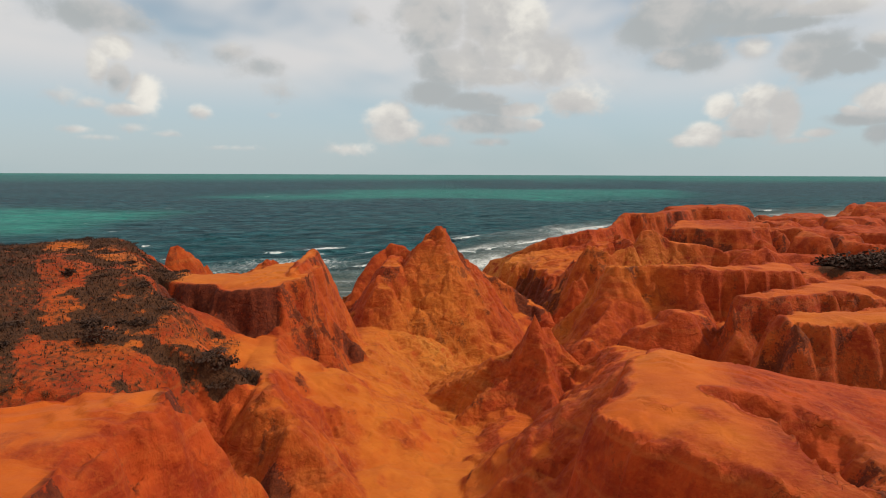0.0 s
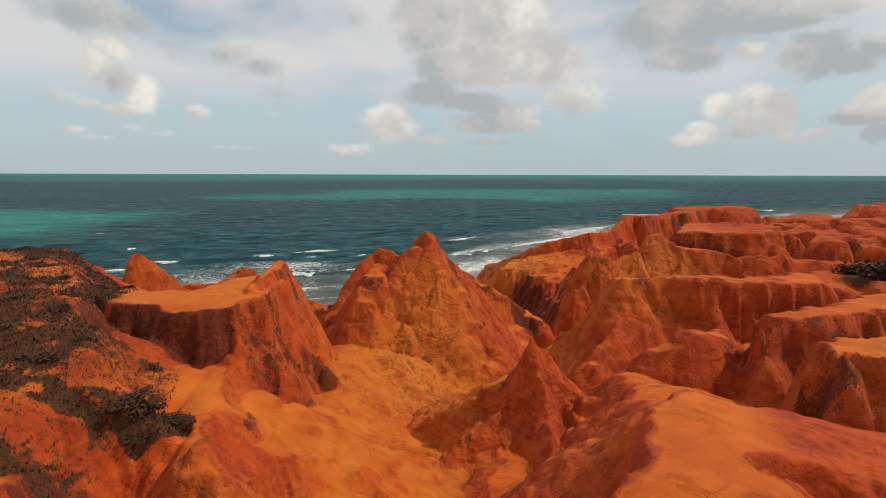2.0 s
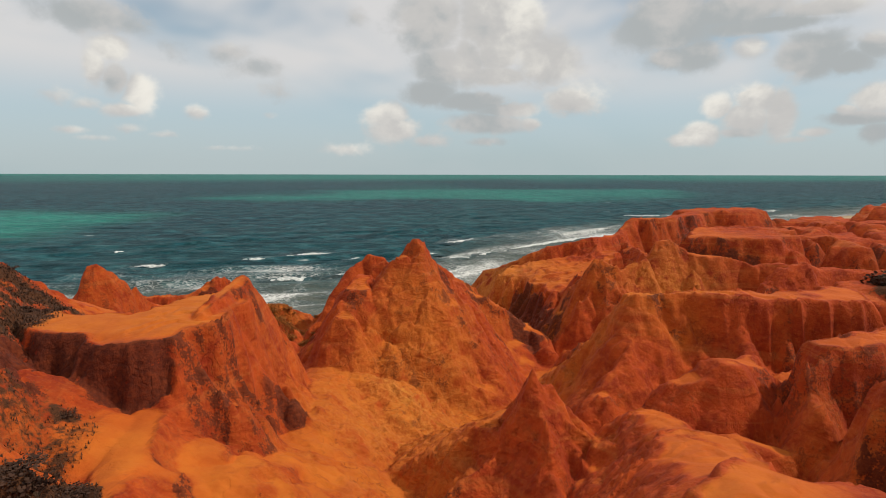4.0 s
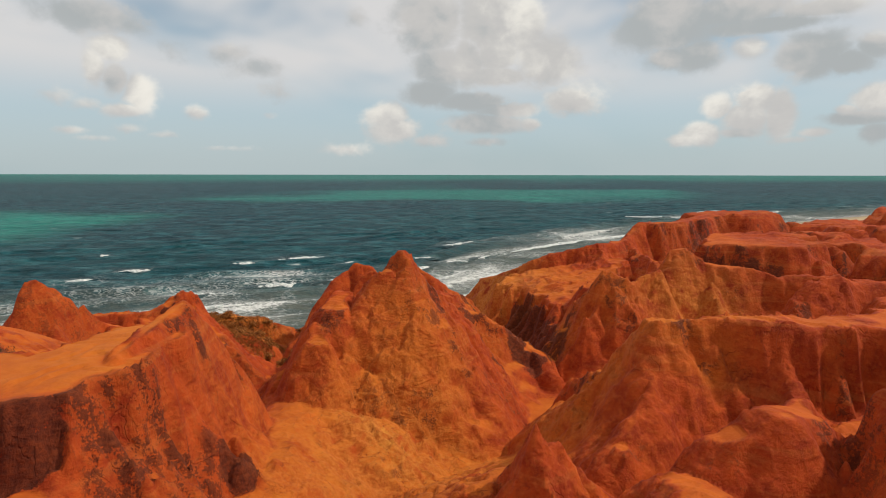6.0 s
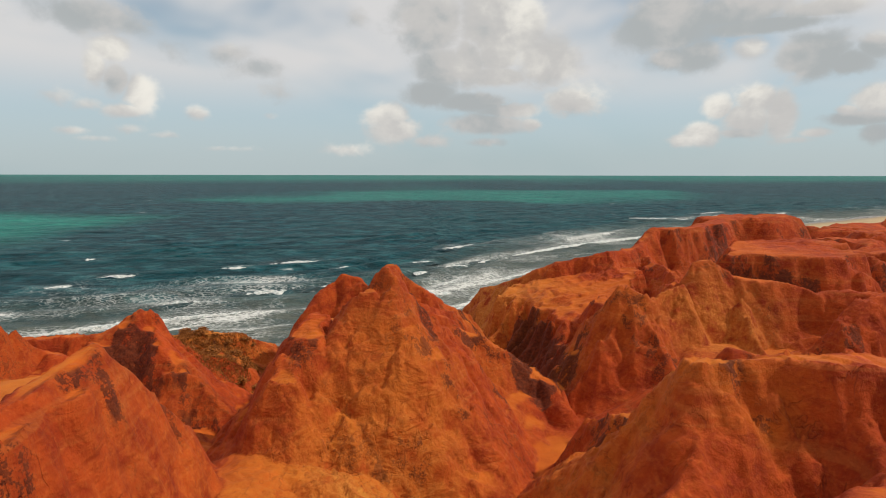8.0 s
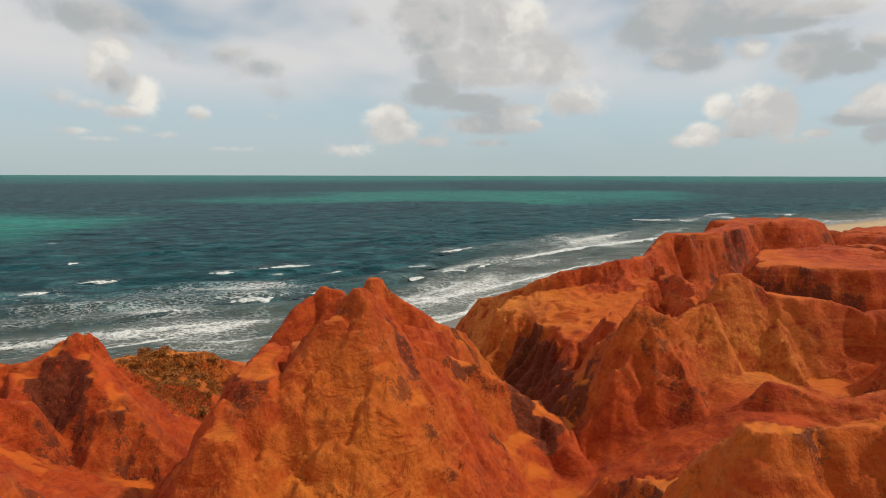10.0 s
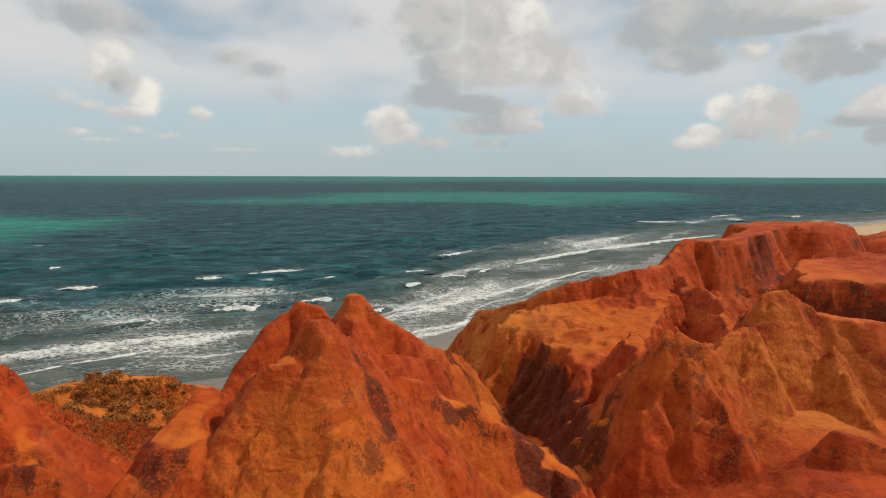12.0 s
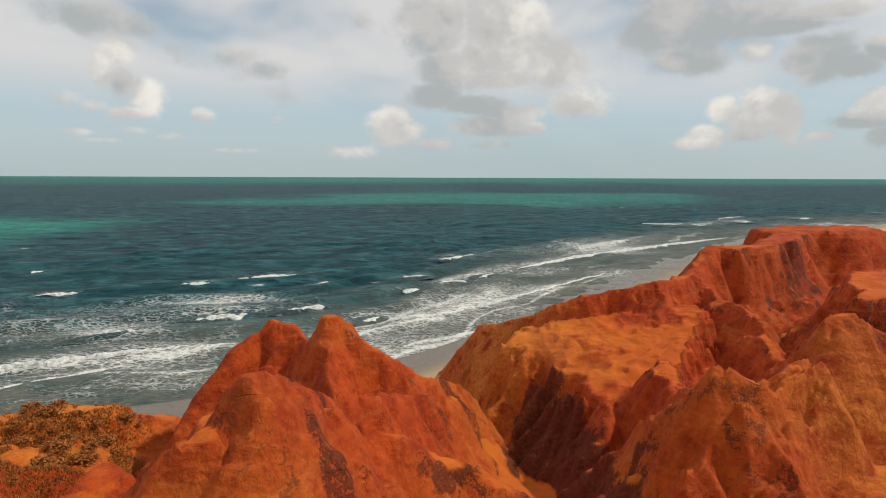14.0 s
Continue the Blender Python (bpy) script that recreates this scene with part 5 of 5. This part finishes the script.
def foam_line(at, spread, strength, seed):
    off = 4.5 * fbm(SX, SY, 30.0, 3, seed)
    return strength * np.exp(-((SO + off - at) / spread) ** 2) * step(fbm(SX, SY, 26.0, 2, seed + 5), -0.45, 0.15)


def foam_patch(x, y, rx, ry, turn, strength):
    """A drifting field of spent foam."""
    ca, sa = math.cos(turn), math.sin(turn)
    u, v = (SX - x) * ca + (SY - y) * sa, (SY - y) * ca - (SX - x) * sa
    return strength * np.exp(-(u / rx) ** 2 - (v / ry) ** 2)


foam_ = step(SO, 120, 45) * step(patch, 0.05, 0.75) * 0.20 + step(SO, 48, 8) * (0.11 + 0.10 * patch) + 0.10 * (crest ** 6) * step(SO, 70, 35)
foam_ = foam_ + foam_line(2.5, 0.6, 0.36, 301) + foam_line(11.0, 0.7, 0.30, 311) + foam_line(20.0, 1.4, 0.26, 321) + foam_line(60.0, 3.0, 0.16, 351)
foam_ = foam_ + foam_patch(-52, 194, 24, 8, 0.45, 0.42) + foam_patch(-80, 160, 22, 8, 0.45, 0.30) + foam_patch(-52, 146, 24, 5, 0.5, 0.18) + foam_patch(-46, 132, 20, 5, 0.5, 0.12)
foam_ = foam_ + foam_patch(78, 316, 55, 16, 0.75, 0.44) + foam_patch(22, 236, 30, 9, 0.8, 0.30) + foam_patch(12, 196, 22, 8, 0.8, 0.18) + foam_patch(190, 440, 70, 14, 0.6, 0.36)
for line, wide, high, beyond in WAVES:
    for (ax, ay), (bx, by) in zip(line, line[1:]):
        far, turn = math.dist((ax, ay), (bx, by)), math.atan2(by - ay, bx - ax)
        back = 1.5 * wide
        foam_ = foam_ + foam_patch((ax + bx) / 2 - math.sin(turn) * back, (ay + by) / 2 + math.cos(turn) * back, 0.66 * far, 2.4 * wide, turn, 0.32 if high > 0.75 else 0.12)
foam_ = np.clip(foam_, 0, 0.8) * step(SO, 150, 95)
shallow_ = np.clip(step(SO, 75, 5) * 0.85 + step(SO, 12, 2) * 0.15, 0, 1)
wob = 30 * fbm(SX, SY, 160.0, 3, 231)
green_ = step(SY + 0.6 * wob, 265, 320) * step(SY + wob, 470, 380) * step(SX + 0.30 * (SY - 300) + wob, -125, -200)
green_ = np.maximum(green_, step(SY + 2 * wob, 590, 680) * step(SY + 2 * wob, 1120, 900) * step(np.abs(SX + 10 + 2 * wob - 0.5 * (SY - 700)), 330, 170) * 0.8)
green_ = np.maximum(green_, step(SY + 5 * wob, 1750, 2500) * 0.8)
green_ = np.clip(green_ + 0.06 * step(SO, 400, 100), 0, 1)
zx, zy = np.gradient(SZ, axis=1) / np.gradient(SX, axis=1), np.gradient(SZ, axis=0) / np.gradient(SY, axis=0)
zx = zx - zy * np.gradient(SY, axis=1) / np.gradient(SX, axis=1)
nz_ = 1 / np.sqrt(1 + zx * zx + zy * zy)
SEA_NORMAL = np.stack([-zx * nz_, -zy * nz_, nz_], -1)
sea = sheet("sea", quads(*SX.shape), np.stack([SX, SY, SZ], -1).reshape(-1, 3), SEA_NORMAL, {"foam": foam_, "shallow": shallow_, "green": green_}, SEA)
tagged(sea, "choppy teal sea with jade patches and lacy foam", "sea", kind="structure")


def wave_part(name, line, wide, high, profile, rough, lift, mat, parent):
    """A ridge along a line, tapering to both ends; profile: (across, height), from the shore's side to the sea's."""
    gaps = [math.dist(p, q) for p, q in zip(line, line[1:])]
    length, at = sum(gaps), [sum(gaps[:k]) for k in range(len(line))]
    seed = line[0][0] * 0.37 + line[0][1] * 0.11
    count = max(int(length / 0.6), 10)
    bm = bmesh.new()
    rows = []
    for i in range(count + 1):
        s = i / count * length
        x, y = np.interp(s, at, [p[0] for p in line]), np.interp(s, at, [p[1] for p in line])
        x2, y2 = np.interp(s + 1, at, [p[0] for p in line]), np.interp(s + 1, at, [p[1] for p in line])
        x1, y1 = np.interp(s - 1, at, [p[0] for p in line]), np.interp(s - 1, at, [p[1] for p in line])
        size = math.hypot(x2 - x1, y2 - y1)
        ux, uy = (x2 - x1) / size, (y2 - y1) / size
        taper = max(math.sin(math.pi * i / count), 0.0) ** 0.5
        off = noise.noise((seed + s / 7, 1.7, 0)) * 1.2
        w = wide * taper * max(0.8 + rough * (noise.noise((seed + s / 3.1, 7.7, 0)) + 0.5 * noise.noise((seed + s / 1.2, 2.2, 0))), 0.40)
        h = high * taper * max(0.9 + 0.6 * rough * noise.noise((seed + s / 2.3, 3.1, 0)), 0.5)
        ring = []
        for a, z in profile:
            j = 0.45 * rough * noise.noise((seed + s / 1.1, a * 3, 9.0))
            ring.append(bm.verts.new((x - uy * ((a + j) * w + off), y + ux * ((a + j) * w + off), lift + z * h * (1 + j))))
        rows.append(ring)
    for r0, r1 in zip(rows, rows[1:]):
        for k in range(len(profile) - 1):
            bm.faces.new((r0[k], r1[k], r1[k + 1], r0[k + 1]))
    for f in bm.faces:
        f.smooth = True
    me = bpy.data.meshes.new(name)
    bm.to_mesh(me)
    bm.free()
    me.materials.append(mat)
    co = np.array([v.co[:2] for v in me.vertices])
    off_shore = seaward(co[:, 0], co[:, 1])
    for key, value in (("shallow", 0.7 * step(off_shore, 75, 5)), ("foam", 0.20 + 0 * off_shore)):
        me.attributes.new(key, "FLOAT", "POINT").data.foreach_set("value", value.astype(np.float32))
    ob = new(name, me)
    ob.parent = parent
    return ob


def breaker(line, wide, high, beyond):
    """A breaking wave: a dark swell that runs on past its rolled, ragged white crest."""
    wave = tagged(new("breaking_wave"), "white foaming crest on a dark green swell", "wave", "breaking waves")
    (ax, ay), (bx, by) = line[0], line[-1]
    k = 0.6 * beyond / math.dist(line[0], line[-1])
    far = [(ax - (bx - ax) * k, ay - (by - ay) * k)] + list(line) + [(bx + (bx - ax) * k, by + (by - ay) * k)]
    if high >= 0.75:
        wave_part("swell", far, wide * 1.5, high * 0.72, [(-1.0, -0.3), (-0.55, 0.15), (-0.25, 0.72), (0.0, 1.0), (0.4, 0.85), (1.0, 0.45), (1.8, 0.1), (2.4, -0.3)], 0.12, 0.02, SEA, wave)
    wave_part("crest", line, wide, high, [(-0.62, -0.55), (-0.50, 0.18), (-0.30, 0.70), (-0.05, 0.92), (0.2, 0.85), (0.5, 0.62), (0.85, 0.30), (1.1, -0.3)], 0.9, 0.06, FOAM, wave)


for line, wide, high, beyond in WAVES:
    breaker(line, wide, high, beyond)


# ---- plants ----
def part(name, bm, mat, parent=None, label=""):
    me = bpy.data.meshes.new(name)
    bm.to_mesh(me)
    bm.free()
    me.materials.append(mat)
    ob = new(name, me)
    ob.parent = parent
    return tagged(ob, label)


def leaf_material(name, dark, pale):
    m, n, bsdf = material(name)
    isle = n.add("NewGeometry").outputs["Random Per Island"]
    f = n.noise(n.place(), 2.0, 3.0)
    n.put(bsdf.inputs["Base Color"], n.mix(n.math("ADD", n.math("MULTIPLY", isle, 0.6), n.math("MULTIPLY", f, 0.4)), dark, pale))
    bsdf.inputs["Roughness"].default_value = 0.85
    return m


SCRUB = leaf_material("dry_scrub_leaf", (0.020, 0.0075, 0.0035), (0.085, 0.030, 0.010))
TWIG = leaf_material("twig", (0.06, 0.035, 0.02), (0.13, 0.08, 0.045))
STRAW = leaf_material("dry_grass", (0.10, 0.032, 0.006), (0.56, 0.195, 0.026))


def leaf(bm, place, size, rng):
    """One folded leaf spray: two small triangles."""
    a = Vector((rng.uniform(-1, 1), rng.uniform(-1, 1), rng.uniform(-0.4, 1))).normalized() * size
    b = a.cross(Vector((rng.uniform(-1, 1), rng.uniform(-1, 1), rng.uniform(-1, 1)))).normalized() * size * 0.45
    p = Vector(place)
    v = [bm.verts.new(q) for q in (p, p + a * 0.55 + b, p + a, p + a * 0.55 - b)]
    bm.faces.new((v[0], v[1], v[2]))
    bm.faces.new((v[0], v[2], v[3]))


def shrub(seed, radius, height, leaves, mat=None, label="low dark dry shrub on red earth"):
    """A low wind-cut bush: forked stems and an open, uneven crown of small sprays."""
    rng = random.Random(seed)
    top = tagged(new("shrub"), label, "shrub", "scrub bushes")
    lobes = [(rng.uniform(-0.6, 0.6) * radius, rng.uniform(-0.6, 0.6) * radius, height * rng.uniform(0.4, 0.75), radius * rng.uniform(0.32, 0.55)) for _ in range(6)]
    stems, crown = bmesh.new(), bmesh.new()
    for lx, ly, lz, lr in lobes:
        tip, side = Vector((lx, ly, lz)), Vector((-ly, lx, 0)).normalized() * 0.025
        foot = Vector((lx * 0.1, ly * 0.1, -0.15))
        mid = foot.lerp(tip, 0.55) + Vector((0, 0, 0.08))
        up = Vector((0.02, 0.02, 0))
        rows = [[stems.verts.new(c + o * k) for o in (side, up, -side, -up)] for c, k in ((foot, 1.4), (mid, 1.0), (tip, 0.4))]
        for r0, r1 in zip(rows, rows[1:]):
            for q in range(4):
                stems.faces.new((r0[q], r0[(q + 1) % 4], r1[(q + 1) % 4], r1[q]))
        for _ in range(leaves // 6):
            d = Vector((rng.gauss(0, 1), rng.gauss(0, 1), rng.gauss(0, 0.8))).normalized() * lr * rng.uniform(0.45, 1.1)
            q = tip + d
            q.z = max(q.z * 0.9, 0.02)
            leaf(crown, q, 0.12 + 0.10 * rng.random(), rng)
    part("stems", stems, TWIG, top)
    part("foliage", crown, mat or SCRUB, top)
    return top


def layer_at(layer, x, y):
    i, j = int(np.searchsorted(gx_, x)) - 1, int(np.searchsorted(gy_, y)) - 1
    return layer[j, i]


rng = random.Random(5)
kinds = [shrub(11, 0.75, 0.75, 260), shrub(12, 0.55, 0.5, 190), shrub(13, 1.0, 0.9, 320)]
spots = [(-13.2, 34.2), (-26, 40), (-20, 33)]
for ob, (x, y) in zip(kinds, spots):
    ob.matrix_basis = pose(x, y, land_height(x, y))
made = 0
while made < 150:
    x, y = rng.uniform(-46, -11), rng.uniform(25, 60)
    if layer_at(scrub_, x, y) < rng.uniform(0.55, 0.9):
        continue
    k = rng.choice((0, 0, 1, 1, 1, 2))
    s_ = rng.uniform(0.45, 0.95)
    copy_thing(kinds[k], pose(x, y, land_height(x, y) - 0.03, rng.uniform(-8, 8), rng.uniform(-8, 8), rng.uniform(0, 360)) @ Matrix.Diagonal((s_, s_, s_ * rng.uniform(0.35, 0.6), 1)))
    made += 1
made = 0
while made < 40:
    x, y = rng.uniform(48, 74), rng.uniform(68, 83)
    if layer_at(scrub_, x, y) < rng.uniform(0.2, 1.0):
        continue
    s_ = rng.uniform(1.6, 2.8)
    copy_thing(kinds[rng.choice((0, 2))], pose(x, y, land_height(x, y) - 0.05, 0, 0, rng.uniform(0, 360)) @ Matrix.Diagonal((s_, s_, s_ * 0.7, 1)))
    made += 1
for x, y, s_ in ((-12.6, 34.9, 0.9), (-13.9, 34.7, 1.0), (-12.9, 35.6, 0.8), (-14.2, 33.8, 0.8), (-13.4, 33.3, 0.8), (-16.4, 41.0, 0.6)):
    copy_thing(kinds[2], pose(x, y, land_height(x, y) - 0.05, 0, 0, rng.uniform(0, 360)) @ Matrix.Diagonal((s_, s_, s_ * 0.36, 1)))
gold = shrub(14, 0.9, 0.75, 300, STRAW, "dry golden brush on the ochre knoll")
gold.matrix_basis = pose(-28, 104.2, land_height(-28, 104.2) - 0.05)
for k in range(75):
    x, y, s_ = rng.gauss(-25.4, 3.8), rng.gauss(98.6, 4.0), rng.uniform(0.5, 1.4)
    copy_thing(gold, pose(x, y, land_height(x, y) - 0.05, 0, 0, rng.uniform(0, 360)) @ Matrix.Diagonal((s_, s_, s_ * 0.75, 1)))


def scatter(name, label, category, layer, box, count, size, mat, seed):
    """A carpet of small blades and sprays."""
    r = random.Random(seed)
    co, faces = [], []
    tries = 0
    while len(faces) < count * 2 and tries < count * 12:
        tries += 1
        x, y = r.uniform(box[0], box[2]), r.uniform(box[1], box[3])
        if layer_at(layer, x, y) < r.uniform(0.15, 1.0):
            continue
        z = land_height(x, y) - 0.02
        for _ in range(2):
            a, h, w = r.uniform(0, 6.283), size * r.uniform(0.5, 1.3), size * 0.16
            ca, sa = math.cos(a), math.sin(a)
            lean = r.uniform(0.2, 1.0) * h
            b = len(co)
            co.extend(((x - sa * w, y + ca * w, z), (x + sa * w, y - ca * w, z), (x + ca * lean, y + sa * lean, z + h)))
            faces.append((b, b + 1, b + 2))
    me = bpy.data.meshes.new(name)
    me.from_pydata(co, [], faces)
    me.materials.append(mat)
    return tagged(new(name, me), label, category, kind="stuff")


scatter("scrub_litter", "dead scrub and dry litter on the hillside", "scrub", scrub_, (-46, 24, -10, 60), 26000, 0.20, SCRUB, 21)
scatter("dry_grass", "dry straw-coloured grass on the ochre knoll", "grass", tuft_, (-42, 88, -14, 114), 16000, 0.26, STRAW, 22)
